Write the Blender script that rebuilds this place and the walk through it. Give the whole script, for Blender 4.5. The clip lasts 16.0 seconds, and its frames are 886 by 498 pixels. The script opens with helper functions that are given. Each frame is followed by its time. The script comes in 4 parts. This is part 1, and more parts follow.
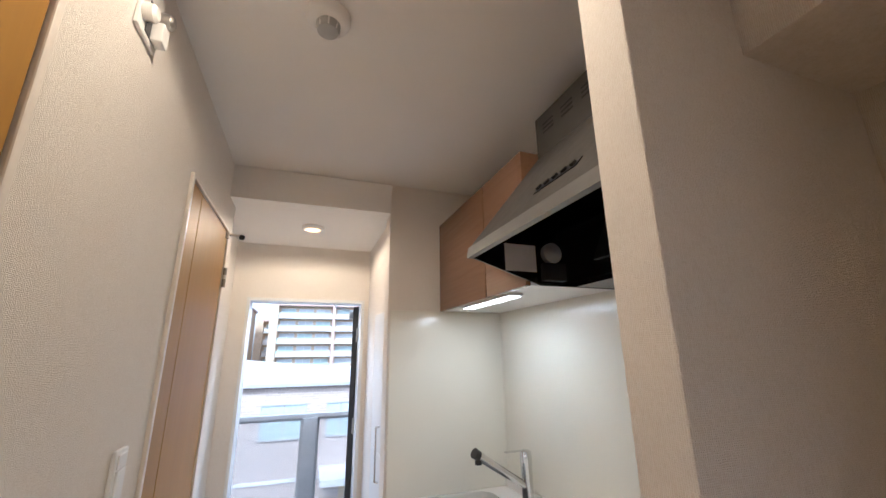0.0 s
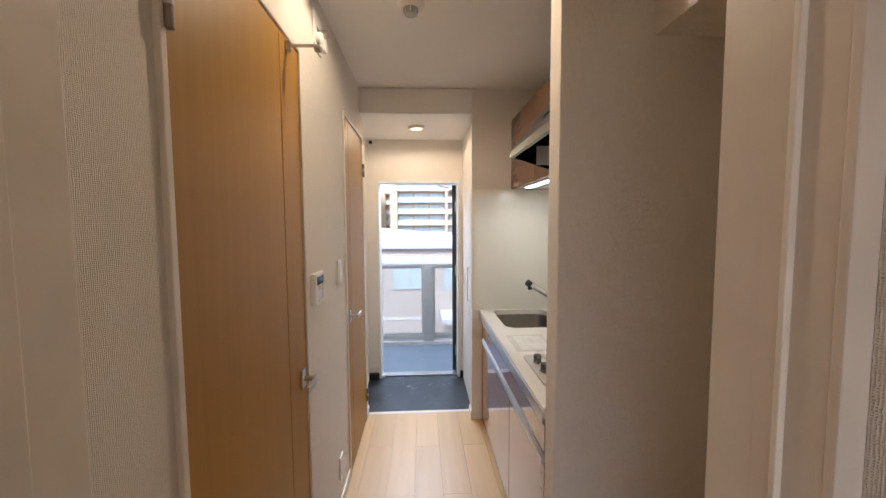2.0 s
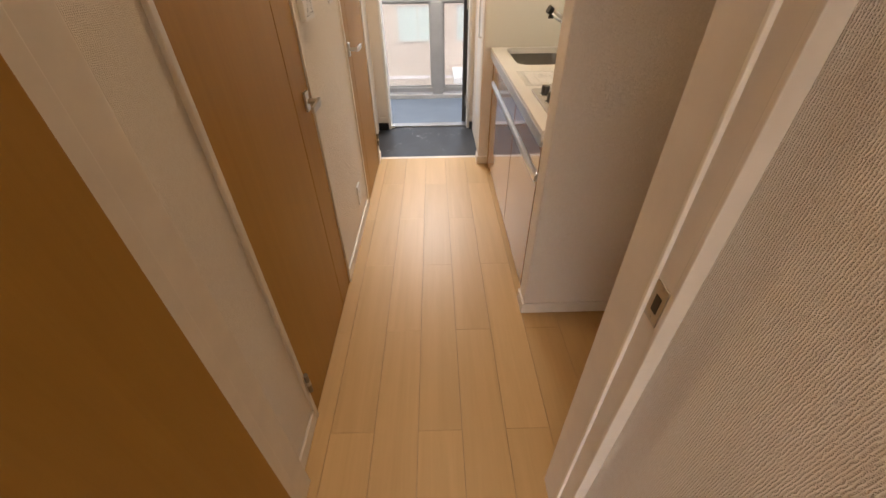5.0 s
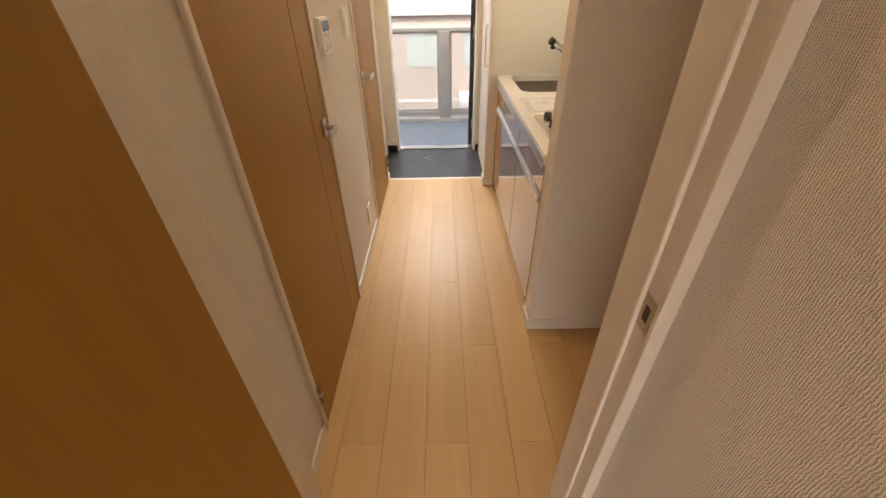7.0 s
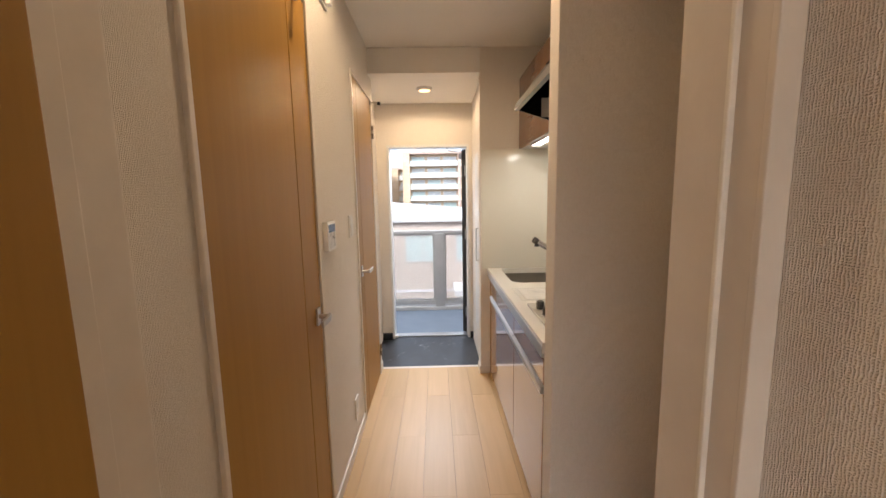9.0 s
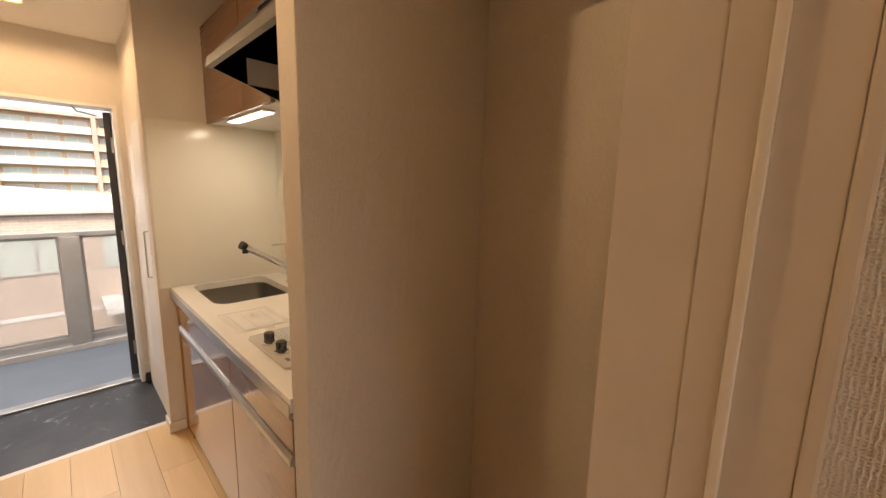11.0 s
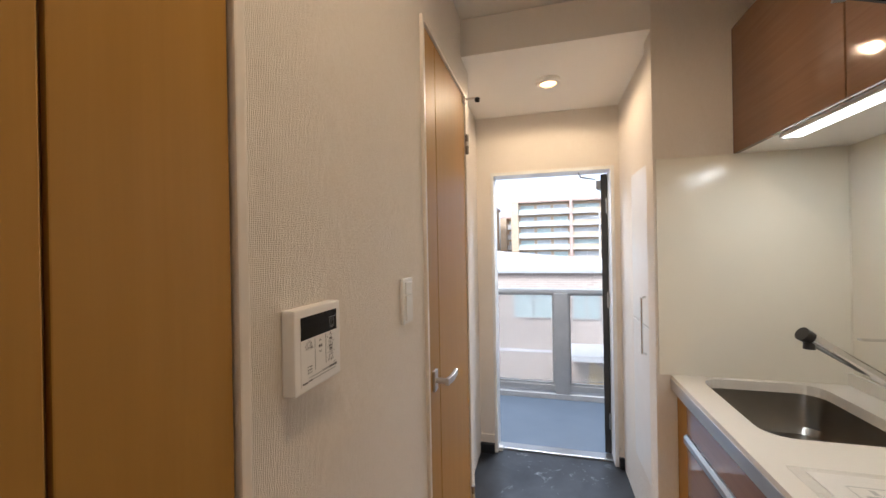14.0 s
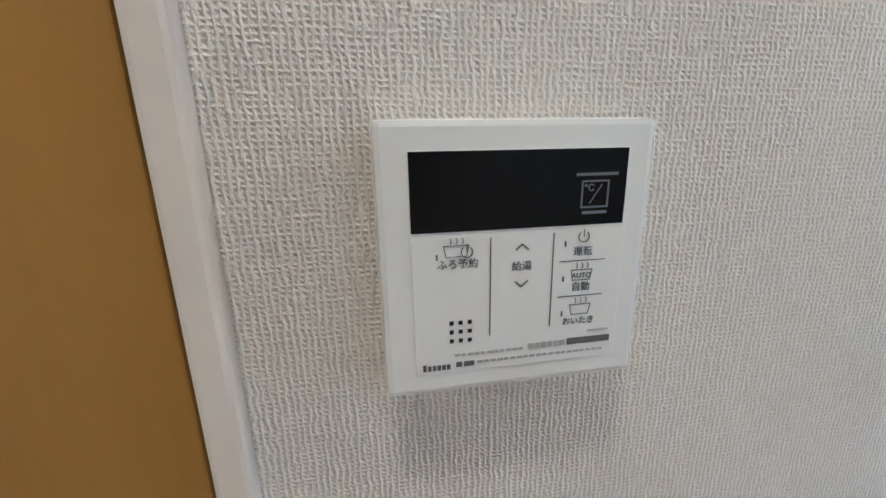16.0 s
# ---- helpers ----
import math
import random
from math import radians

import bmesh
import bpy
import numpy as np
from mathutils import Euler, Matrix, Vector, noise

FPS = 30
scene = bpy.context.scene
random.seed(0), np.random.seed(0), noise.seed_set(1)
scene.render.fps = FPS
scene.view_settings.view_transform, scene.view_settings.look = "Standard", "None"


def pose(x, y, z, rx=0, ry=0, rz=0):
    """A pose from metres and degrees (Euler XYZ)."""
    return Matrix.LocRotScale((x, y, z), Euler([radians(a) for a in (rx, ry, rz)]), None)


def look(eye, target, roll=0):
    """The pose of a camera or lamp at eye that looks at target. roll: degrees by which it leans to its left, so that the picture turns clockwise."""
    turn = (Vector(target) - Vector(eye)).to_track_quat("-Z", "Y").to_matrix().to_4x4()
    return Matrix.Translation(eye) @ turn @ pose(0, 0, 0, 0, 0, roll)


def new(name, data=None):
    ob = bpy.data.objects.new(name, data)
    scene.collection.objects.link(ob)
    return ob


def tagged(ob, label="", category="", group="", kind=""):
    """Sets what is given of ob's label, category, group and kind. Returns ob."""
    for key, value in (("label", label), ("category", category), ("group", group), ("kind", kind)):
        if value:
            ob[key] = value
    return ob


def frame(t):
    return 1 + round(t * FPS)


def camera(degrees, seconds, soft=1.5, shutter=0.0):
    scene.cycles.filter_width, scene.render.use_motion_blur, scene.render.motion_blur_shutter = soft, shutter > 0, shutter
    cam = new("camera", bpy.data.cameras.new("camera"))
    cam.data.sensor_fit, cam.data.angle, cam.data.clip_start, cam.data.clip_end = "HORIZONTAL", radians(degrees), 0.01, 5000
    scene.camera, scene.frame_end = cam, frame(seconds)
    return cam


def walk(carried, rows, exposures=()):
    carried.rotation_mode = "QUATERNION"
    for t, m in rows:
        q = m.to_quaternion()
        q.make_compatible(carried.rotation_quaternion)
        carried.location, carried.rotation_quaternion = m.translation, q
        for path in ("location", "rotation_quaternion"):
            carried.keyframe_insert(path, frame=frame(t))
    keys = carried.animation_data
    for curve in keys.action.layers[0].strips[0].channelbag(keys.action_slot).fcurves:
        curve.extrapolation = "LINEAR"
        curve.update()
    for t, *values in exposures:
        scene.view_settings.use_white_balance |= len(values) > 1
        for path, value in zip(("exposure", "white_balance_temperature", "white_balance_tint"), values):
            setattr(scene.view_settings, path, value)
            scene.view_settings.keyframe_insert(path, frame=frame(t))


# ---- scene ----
cam = camera(98.3, 16.0)
# seconds, eye x y z, yaw, pitch, roll
PATH = [
    (0, 0.396, 0.870, 1.495, -19.44, 15.01, -0.59),
    (0.5, 0.396, 0.588, 1.463, -6.79, 8.04, -0.10),
    (1, 0.390, 0.354, 1.435, -2.29, 0.28, -0.29),
    (1.5, 0.385, 0.194, 1.447, -2.41, -2.68, -0.25),
    (2, 0.432, 0.089, 1.472, -3.06, -4.02, -0.29),
    (2.5, 0.454, 0.045, 1.484, -3.02, -3.94, -0.36),
    (3, 0.456, 0.041, 1.462, -2.40, -4.44, -0.25),
    (3.5, 0.450, 0.026, 1.428, -1.95, -12.06, -0.64),
    (4, 0.455, 0.005, 1.393, -1.37, -21.70, -0.65),
    (4.5, 0.461, 0.005, 1.361, -1.25, -31.66, -0.87),
    (4.7, 0.465, 0.023, 1.341, -1.00, -35.83, -0.76),
    (6.8, 0.451, 0.019, 1.354, -0.10, -41.41, -1.20),
    (7, 0.455, -0.037, 1.376, 0.13, -34.98, -1.04),
    (7.5, 0.438, -0.121, 1.390, 0.72, -17.93, -0.89),
    (8, 0.435, -0.134, 1.394, 0.98, -8.46, -0.91),
    (8.5, 0.439, -0.104, 1.388, 1.31, -6.82, -0.85),
    (9, 0.462, 0.011, 1.363, -0.98, -7.60, -0.99),
    (9.5, 0.463, 0.254, 1.344, -18.46, -11.84, -0.98),
    (10, 0.509, 0.401, 1.354, -37.49, -15.88, -0.48),
    (10.2, 0.495, 0.415, 1.365, -41.55, -16.78, -0.25),
    (12.3, 0.428, 0.390, 1.413, -44.31, 3.98, -0.70),
    (12.5, 0.416, 0.408, 1.402, -42.73, 4.13, -0.76),
    (13, 0.415, 0.554, 1.391, -26.50, 1.16, -1.01),
    (13.5, 0.425, 0.800, 1.383, -7.39, 0.39, -1.18),
    (14, 0.359, 1.115, 1.356, 14.90, -0.04, -1.03),
    (14.5, 0.251, 1.364, 1.336, 34.74, -1.93, -0.72),
    (15, 0.198, 1.482, 1.289, 52.93, -9.94, -0.75),
    (15.5, 0.189, 1.538, 1.276, 69.60, -13.43, -1.25),
    (16, 0.177, 1.574, 1.261, 80.37, -14.42, -1.19),
]
EXPOSURES = [
    (0.0, 1.66, 4800, 10), (1.0, 1.58, 5000, 11), (1.5, 1.6, 5250, 11), (2.5, 1.58, 5150, 10), (4.0, 1.58, 5600, 12), (4.5, 1.62, 6200, 13), (7.0, 1.7, 6700, 13), (8.5, 1.66, 6100, 12),
    (9.5, 1.55, 5800, 12), (10.0, 1.5, 6400, 14), (12.5, 1.5, 7600, 18), (13.0, 1.54, 6300, 14), (13.5, 1.57, 5800, 12), (14.0, 1.5, 5450, 11), (14.5, 1.42, 5300, 11),
    (15.0, 1.62, 5000, 10), (15.5, 1.85, 4450, 6), (16.0, 2.12, 4200, 3),
]
walk(cam, [(t, pose(x, y, z, 90 + pitch, 0, yaw) @ pose(0, 0, 0, 0, 0, roll)) for t, x, y, z, yaw, pitch, roll in PATH], EXPOSURES)

# ------------------------------------------------------------------ world and lights
world = bpy.data.worlds.new("sky")
scene.world = world
world.use_nodes = True
wn = world.node_tree
sky = wn.nodes.new("ShaderNodeTexSky")
sky.sky_type, sky.sun_disc = "NISHITA", False
sky.sun_elevation, sky.sun_rotation = radians(45), radians(200)
sky.dust_density = 3.0
pale = wn.nodes.new("ShaderNodeHueSaturation")
pale.inputs["Saturation"].default_value = 0.35   # thin high cloud
wn.links.new(sky.outputs[0], pale.inputs["Color"])
wn.links.new(pale.outputs[0], wn.nodes["Background"].inputs[0])
wn.nodes["Background"].inputs[1].default_value = 0.13


LOW_CEILING, HIGH_CEILING = 2.234, 2.407


def lamp(name, kind, m, energy, colour=(1, 1, 1), size=0.1, size_y=None, angle=None, spread=None):
    d = bpy.data.lights.new(name, kind)
    d.energy, d.color = energy, colour
    if kind == "AREA":
        d.size = size
        if size_y:
            d.shape, d.size_y = "RECTANGLE", size_y
        if spread:
            d.spread = radians(spread)
    elif kind == "SUN":
        d.angle = radians(angle)
    else:
        d.shadow_soft_size = size
    ob = new(name, d)
    ob.matrix_world = m
    return ob


lamp("sun", "SUN", look((0, 0, 0), (0.25, 0.66, -0.70)), 1.2, (1, 0.94, 0.84), angle=14)
# added orange fill lamp at the living room's unseen window opening
lamp("window_daylight", "AREA", look((-0.6, -3.25, 1.5), (-0.6, 0, 1.2)), 3.3, (1.0, 0.64, 0.35), 2.4, 1.9)
# added fill lamp, out of view above the walkway, standing in for sky light
lamp("doorway_daylight", "AREA", look((0.4, 4.75, 2.42), (0.4, 2.6, 0.9)), 26, (0.98, 0.97, 0.94), 1.1, 0.5)
# warm downlights of the entrance and the hall
for name, y, z, watts in (("entrance_bulb", 3.215, LOW_CEILING, 6.5), ("hall_bulb", 1.47, HIGH_CEILING, 8.3)):
    lamp(name, "SPOT", look((0.39, y, z - 0.028), (0.39, y, 0)), watts, (1.0, 0.70, 0.40), 0.02)
    bpy.data.lights[name].spot_size, bpy.data.lights[name].spot_blend = radians(174), 0.3
lamp("cabinet_tube", "AREA", look((1.13, 2.365, 1.690), (1.13, 2.365, 0)), 0.7, (1.0, 0.95, 0.8), 0.05, 0.42)


# ------------------------------------------------------------------ materials
def material(name, colour, rough=0.5, metal=0.0, coat=0.0, spec=0.5):
    m = bpy.data.materials.new(name)
    m.use_nodes = True
    b = m.node_tree.nodes["Principled BSDF"]
    b.inputs["Base Color"].default_value = (*colour, 1)
    b.inputs["Roughness"].default_value = rough
    b.inputs["Metallic"].default_value = metal
    b.inputs["Coat Weight"].default_value = coat
    b.inputs["Specular IOR Level"].default_value = spec
    return m


def nodes_of(m):
    return m.node_tree.nodes, m.node_tree.links, m.node_tree.nodes["Principled BSDF"]


def mapping(m, scale, coords="Object"):
    n, l, _ = nodes_of(m)
    tc, mp = n.new("ShaderNodeTexCoord"), n.new("ShaderNodeMapping")
    mp.inputs["Scale"].default_value = scale
    l.new(tc.outputs[coords], mp.inputs[0])
    return mp.outputs[0]


def noise_tex(m, vec, scale, detail=4.0, rough=0.55, distortion=0.0):
    n, l, _ = nodes_of(m)
    t = n.new("ShaderNodeTexNoise")
    t.inputs["Scale"].default_value, t.inputs["Detail"].default_value = scale, detail
    t.inputs["Roughness"].default_value, t.inputs["Distortion"].default_value = rough, distortion
    l.new(vec, t.inputs["Vector"])
    return t.outputs["Fac"]


def ramp(m, fac, stops):
    n, l, _ = nodes_of(m)
    r = n.new("ShaderNodeValToRGB")
    e = r.color_ramp.elements
    while len(e) < len(stops):
        e.new(0.5)
    for el, (p, c) in zip(e, stops):
        el.position, el.color = p, (*c, 1)
    l.new(fac, r.inputs[0])
    return r.outputs[0]


def mix(m, fac, a, b, mode="MIX"):
    n, l, _ = nodes_of(m)
    x = n.new("ShaderNodeMix")
    x.data_type, x.blend_type = "RGBA", mode
    for sock, v in ((x.inputs[0], fac), (x.inputs[6], a), (x.inputs[7], b)):
        if isinstance(v, (int, float)):
            sock.default_value = v
        elif isinstance(v, tuple):
            sock.default_value = (*v, 1)
        else:
            l.new(v, sock)
    return x.outputs[2]


def math_node(m, op, a, b=0.0):
    n, l, _ = nodes_of(m)
    x = n.new("ShaderNodeMath")
    x.operation = op
    for sock, v in ((x.inputs[0], a), (x.inputs[1], b)):
        if isinstance(v, (int, float)):
            sock.default_value = v
        else:
            l.new(v, sock)
    return x.outputs[0]


def bump(m, height, strength=0.3, dist=0.002):
    n, l, b = nodes_of(m)
    x = n.new("ShaderNodeBump")
    x.inputs["Strength"].default_value, x.inputs["Distance"].default_value = strength, dist
    l.new(height, x.inputs["Height"])
    l.new(x.outputs[0], b.inputs["Normal"])


def set_colour(m, out):
    n, l, b = nodes_of(m)
    l.new(out, b.inputs["Base Color"])


def set_rough(m, fac, lo, hi):
    n, l, b = nodes_of(m)
    x = n.new("ShaderNodeMapRange")
    x.inputs["To Min"].default_value, x.inputs["To Max"].default_value = lo, hi
    l.new(fac, x.inputs["Value"])
    l.new(x.outputs[0], b.inputs["Roughness"])


def woven_paper(name, colour, depth=0.0027, strength=1.0, pitch=0.0033, pit_shade=0.86):
    """Vinyl wallpaper with an embossed canvas weave."""
    m = material(name, colour, 0.75)
    vec = mapping(m, (1, 1, 1))
    n, l, b = nodes_of(m)
    warp = n.new("ShaderNodeTexNoise")
    warp.inputs["Scale"].default_value, warp.inputs["Detail"].default_value = 130, 2
    l.new(vec, warp.inputs["Vector"])
    add = n.new("ShaderNodeVectorMath")
    add.operation = "MULTIPLY_ADD"
    l.new(warp.outputs["Color"], add.inputs[0])
    add.inputs[1].default_value = (pitch * 0.9, pitch * 0.9, pitch * 0.9)
    l.new(vec, add.inputs[2])
    sp = n.new("ShaderNodeSeparateXYZ")
    l.new(add.outputs[0], sp.inputs[0])
    u = math_node(m, "DIVIDE", math_node(m, "ADD", sp.outputs[0], sp.outputs[1]), pitch)
    w = math_node(m, "DIVIDE", sp.outputs[2], pitch * 0.82)
    su, sw = math_node(m, "SINE", math_node(m, "MULTIPLY", u, math.pi)), math_node(m, "SINE", math_node(m, "MULTIPLY", w, math.pi))
    upright, level = noise_tex(m, mapping(m, (1, 1, 0.22)), 260, 2, 0.5), noise_tex(m, mapping(m, (0.22, 0.22, 1)), 260, 2, 0.5)
    strand_u = math_node(m, "MULTIPLY", math_node(m, "POWER", math_node(m, "ABSOLUTE", su), 1.2), math_node(m, "MULTIPLY", upright, 1.7))
    strand_w = math_node(m, "MULTIPLY", math_node(m, "POWER", math_node(m, "ABSOLUTE", sw), 1.2), math_node(m, "MULTIPLY", level, 1.25))
    knots = noise_tex(m, vec, 420, 3, 0.6)
    weave = math_node(m, "ADD", math_node(m, "MULTIPLY", math_node(m, "MAXIMUM", strand_u, strand_w), 0.62), math_node(m, "MULTIPLY", knots, 0.6))
    stain = noise_tex(m, vec, 1.7, 3)
    c = mix(m, 1.0, colour, ramp(m, stain, [(0.3, (0.955, 0.95, 0.94)), (0.7, (1, 1, 1))]), "MULTIPLY")
    # shade in the pits between strands, put into the colour
    c = mix(m, 1.0, c, ramp(m, weave, [(0.42, (pit_shade, pit_shade * 0.97, pit_shade * 0.92)), (0.78, (1, 1, 1))]), "MULTIPLY")
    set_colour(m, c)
    bump(m, weave, strength, depth)
    return m


def wood(name, dark, light, grain=(46, 46, 2.2), rough=0.35, coat=0.0, vary=0.0, bump_s=0.05, gloss=1.0):
    m = material(name, light, rough, coat=coat)
    n, l, b = nodes_of(m)
    vec = mapping(m, grain)
    if vary:
        info = n.new("ShaderNodeObjectInfo")
        add = n.new("ShaderNodeVectorMath")
        add.operation = "MULTIPLY_ADD"
        l.new(info.outputs["Random"], add.inputs[0])
        add.inputs[1].default_value = (37, 53, 71)
        l.new(vec, add.inputs[2])
        vec = add.outputs[0]
    a = noise_tex(m, vec, 1.0, 6, 0.6, 0.6)
    f = noise_tex(m, vec, 4.5, 3, 0.6)
    g = math_node(m, "ADD", math_node(m, "MULTIPLY", a, 0.75), math_node(m, "MULTIPLY", f, 0.25))
    c = ramp(m, g, [(0.32, dark), (0.66, light)])
    if vary:
        hv = n.new("ShaderNodeHueSaturation")
        l.new(c, hv.inputs["Color"])
        mr = n.new("ShaderNodeMapRange")
        mr.inputs["To Min"].default_value, mr.inputs["To Max"].default_value = 1 - vary, 1 + vary
        l.new(info.outputs["Random"], mr.inputs["Value"])
        l.new(mr.outputs[0], hv.inputs["Value"])
        c = hv.outputs[0]
    set_colour(m, c)
    set_rough(m, f, rough - 0.06 * gloss, rough + 0.08 * gloss)
    bump(m, g, bump_s, 0.001)
    return m


def plain(name, colour, rough, metal=0.0, coat=0.0, spread=0.06, scale=9.0, bumps=0.0, gloss=0.15):
    """A plain surface with faint clouding and fingerprints in its gloss."""
    m = material(name, colour, rough, metal, coat)
    vec = mapping(m, (1, 1, 1))
    f = noise_tex(m, vec, scale, 5)
    lo, hi = tuple(c * (1 - spread) for c in colour), tuple(min(1, c * (1 + spread)) for c in colour)
    set_colour(m, ramp(m, f, [(0.3, lo), (0.7, hi)]))
    set_rough(m, noise_tex(m, vec, scale * 3.1, 4), max(0.02, rough * (1 - gloss)), min(1, rough * (1 + gloss)))
    if bumps:
        bump(m, noise_tex(m, vec, 260, 3), bumps, 0.0006)
    return m


def glow(name, colour, strength):
    m = material(name, colour, 0.5)
    _, _, b = nodes_of(m)
    b.inputs["Emission Color"].default_value = (*colour, 1)
    b.inputs["Emission Strength"].default_value = strength
    return m


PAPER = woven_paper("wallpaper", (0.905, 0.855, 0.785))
CEILING = woven_paper("ceiling paper", (0.88, 0.865, 0.835), 0.0005, 0.3, pit_shade=0.95)
DOOR_WOOD = wood("honey maple veneer", (0.345, 0.182, 0.030), (0.385, 0.208, 0.038), (30, 30, 1.2), 0.47, 0.0)
DOOR_WOOD.node_tree.nodes["Principled BSDF"].inputs["Specular IOR Level"].default_value = 0.32
FLOOR_WOOD = wood("pale maple flooring", (0.565, 0.372, 0.165), (0.64, 0.43, 0.20), (18, 0.9, 18), 0.41, 0.0, vary=0.06, bump_s=0.0, gloss=0.15)
GAP = plain("floor joint", (0.20, 0.12, 0.06), 0.7)
CASING = plain("cream painted casing", (0.74, 0.68, 0.60), 0.42)
WHITE = plain("white plastic", (0.80, 0.79, 0.765), 0.35, spread=0.02)
GREY_PLASTIC = plain("grey plastic", (0.42, 0.42, 0.41), 0.45)
SEAL = plain("pale rubber seal", (0.86, 0.82, 0.74), 0.45)
BASEBOARD = plain("cream baseboard", (0.78, 0.73, 0.66), 0.4)
BLACK_TRIM = plain("black baseboard", (0.012, 0.012, 0.014), 0.35)
BLACK = plain("black plastic", (0.012, 0.012, 0.013), 0.3)
SCREEN = plain("black display glass", (0.005, 0.005, 0.006), 0.12)
SCREEN.node_tree.nodes["Principled BSDF"].inputs["Specular IOR Level"].default_value = 0.12
INK = plain("grey printing", (0.10, 0.10, 0.105), 0.6)
FAINT_INK = plain("faint display printing", (0.16, 0.16, 0.165), 0.5)
STEEL = plain("brushed steel", (0.55, 0.54, 0.52), 0.30, 1.0)
SINK_STEEL = plain("satin sink steel", (0.30, 0.29, 0.275), 0.30, 1.0)
HINGE = plain("dark hinge steel", (0.24, 0.22, 0.19), 0.38, 0.8)
CHROME = plain("chrome", (0.72, 0.72, 0.72), 0.10, 1.0, spread=0.02)
NICKEL = plain("satin nickel", (0.56, 0.54, 0.51), 0.32, 1.0)
ALU = plain("satin aluminium", (0.55, 0.555, 0.56), 0.34, 1.0)
LIP = plain("pale grey hood lip", (0.19, 0.185, 0.178), 0.46, 0.3)
COUNTER = plain("cream artificial marble", (0.78, 0.75, 0.69), 0.28, spread=0.008, scale=3, gloss=0.05)
PANEL = plain("cream kitchen panel", (0.79, 0.76, 0.665), 0.17, spread=0.01, scale=2, gloss=0.05)
FRONT = wood("glossy brown front", (0.28, 0.155, 0.09), (0.33, 0.19, 0.115), (60, 2.0, 60), 0.10, 0.6, bump_s=0.0)
HOOD = plain("silver hood paint", (0.105, 0.101, 0.095), 0.46, 0.4)
HOOD_DARK = plain("black hood enamel", (0.006, 0.006, 0.007), 0.12)
STICKER = plain("pale sticker", (0.62, 0.58, 0.56), 0.5)
PAPER_SHEET = plain("white leaflet", (0.78, 0.76, 0.72), 0.5)
IRON = plain("black cast iron", (0.015, 0.015, 0.015), 0.5)
FRAME_WHITE = plain("white door frame", (0.80, 0.80, 0.78), 0.4)
DARK_DOOR = plain("dark grey steel door", (0.035, 0.037, 0.04), 0.4)
RAIL = plain("grey aluminium rail", (0.43, 0.42, 0.40), 0.45, 0.1)
LENS_GLOW = glow("warm lamp lens", (1.0, 0.50, 0.17), 2.6)
TUBE_GLOW = glow("white tube lens", (1.0, 0.95, 0.82), 2.2)


def slate():
    m = material("black marbled tile", (0.03, 0.033, 0.038), 0.3)
    vec = mapping(m, (1, 1, 1))
    cloud = noise_tex(m, vec, 5.0, 8, 0.65, 0.5)
    vein = noise_tex(m, vec, 7.5, 10, 0.75, 1.6)
    c = ramp(m, cloud, [(0.3, (0.012, 0.013, 0.016)), (0.75, (0.05, 0.056, 0.066))])
    v = ramp(m, vein, [(0.60, (0, 0, 0)), (0.70, (0.30, 0.31, 0.32))])
    set_colour(m, mix(m, 1.0, c, v, "ADD"))
    set_rough(m, cloud, 0.25, 0.5)
    return m


def concrete(name, colour, scale=3.0, rough=0.8):
    m = material(name, colour, rough)
    vec = mapping(m, (1, 1, 1))
    a, f = noise_tex(m, vec, scale, 6), noise_tex(m, vec, scale * 40, 3)
    c = ramp(m, a, [(0.3, tuple(k * 0.82 for k in colour)), (0.72, tuple(k * 1.1 for k in colour))])
    set_colour(m, mix(m, 0.18, c, ramp(m, f, [(0.35, (0.1, 0.1, 0.1)), (0.65, (0.8, 0.8, 0.8))]), "OVERLAY"))
    bump(m, f, 0.2, 0.002)
    return m


def tile_wall(name, colour, joint, w, h):
    m = material(name, colour, 0.6)
    n, l, b = nodes_of(m)
    tc = n.new("ShaderNodeTexCoord")
    sp, cb = n.new("ShaderNodeSeparateXYZ"), n.new("ShaderNodeCombineXYZ")
    l.new(tc.outputs["Object"], sp.inputs[0])
    l.new(math_node(m, "ADD", sp.outputs[0], sp.outputs[1]), cb.inputs[0])
    l.new(sp.outputs[2], cb.inputs[1])
    t = n.new("ShaderNodeTexBrick")
    t.inputs["Scale"].default_value = 1.0
    t.inputs["Brick Width"].default_value, t.inputs["Row Height"].default_value = w, h
    t.inputs["Mortar Size"].default_value = h * 0.07
    t.inputs["Color1"].default_value = (*colour, 1)
    t.inputs["Color2"].default_value = (*(k * 0.85 for k in colour), 1)
    t.inputs["Mortar"].default_value = (*joint, 1)
    l.new(cb.outputs[0], t.inputs["Vector"])
    st = noise_tex(m, tc.outputs["Object"], 0.5, 5)
    set_colour(m, mix(m, 1.0, t.outputs["Color"], ramp(m, st, [(0.3, (0.85, 0.85, 0.85)), (0.7, (1, 1, 1))]), "MULTIPLY"))
    return m


def glass(name, tint, alpha, rough=0.05):
    m = bpy.data.materials.new(name)
    m.use_nodes = True
    n, l = m.node_tree.nodes, m.node_tree.links
    b = n["Principled BSDF"]
    b.inputs["Base Color"].default_value = (*tint, 1)
    b.inputs["Roughness"].default_value = rough
    tr, mx = n.new("ShaderNodeBsdfTransparent"), n.new("ShaderNodeMixShader")
    mx.inputs[0].default_value = alpha
    l.new(tr.outputs[0], mx.inputs[1])
    l.new(b.outputs[0], mx.inputs[2])
    l.new(mx.outputs[0], n["Material Output"].inputs[0])
    return m


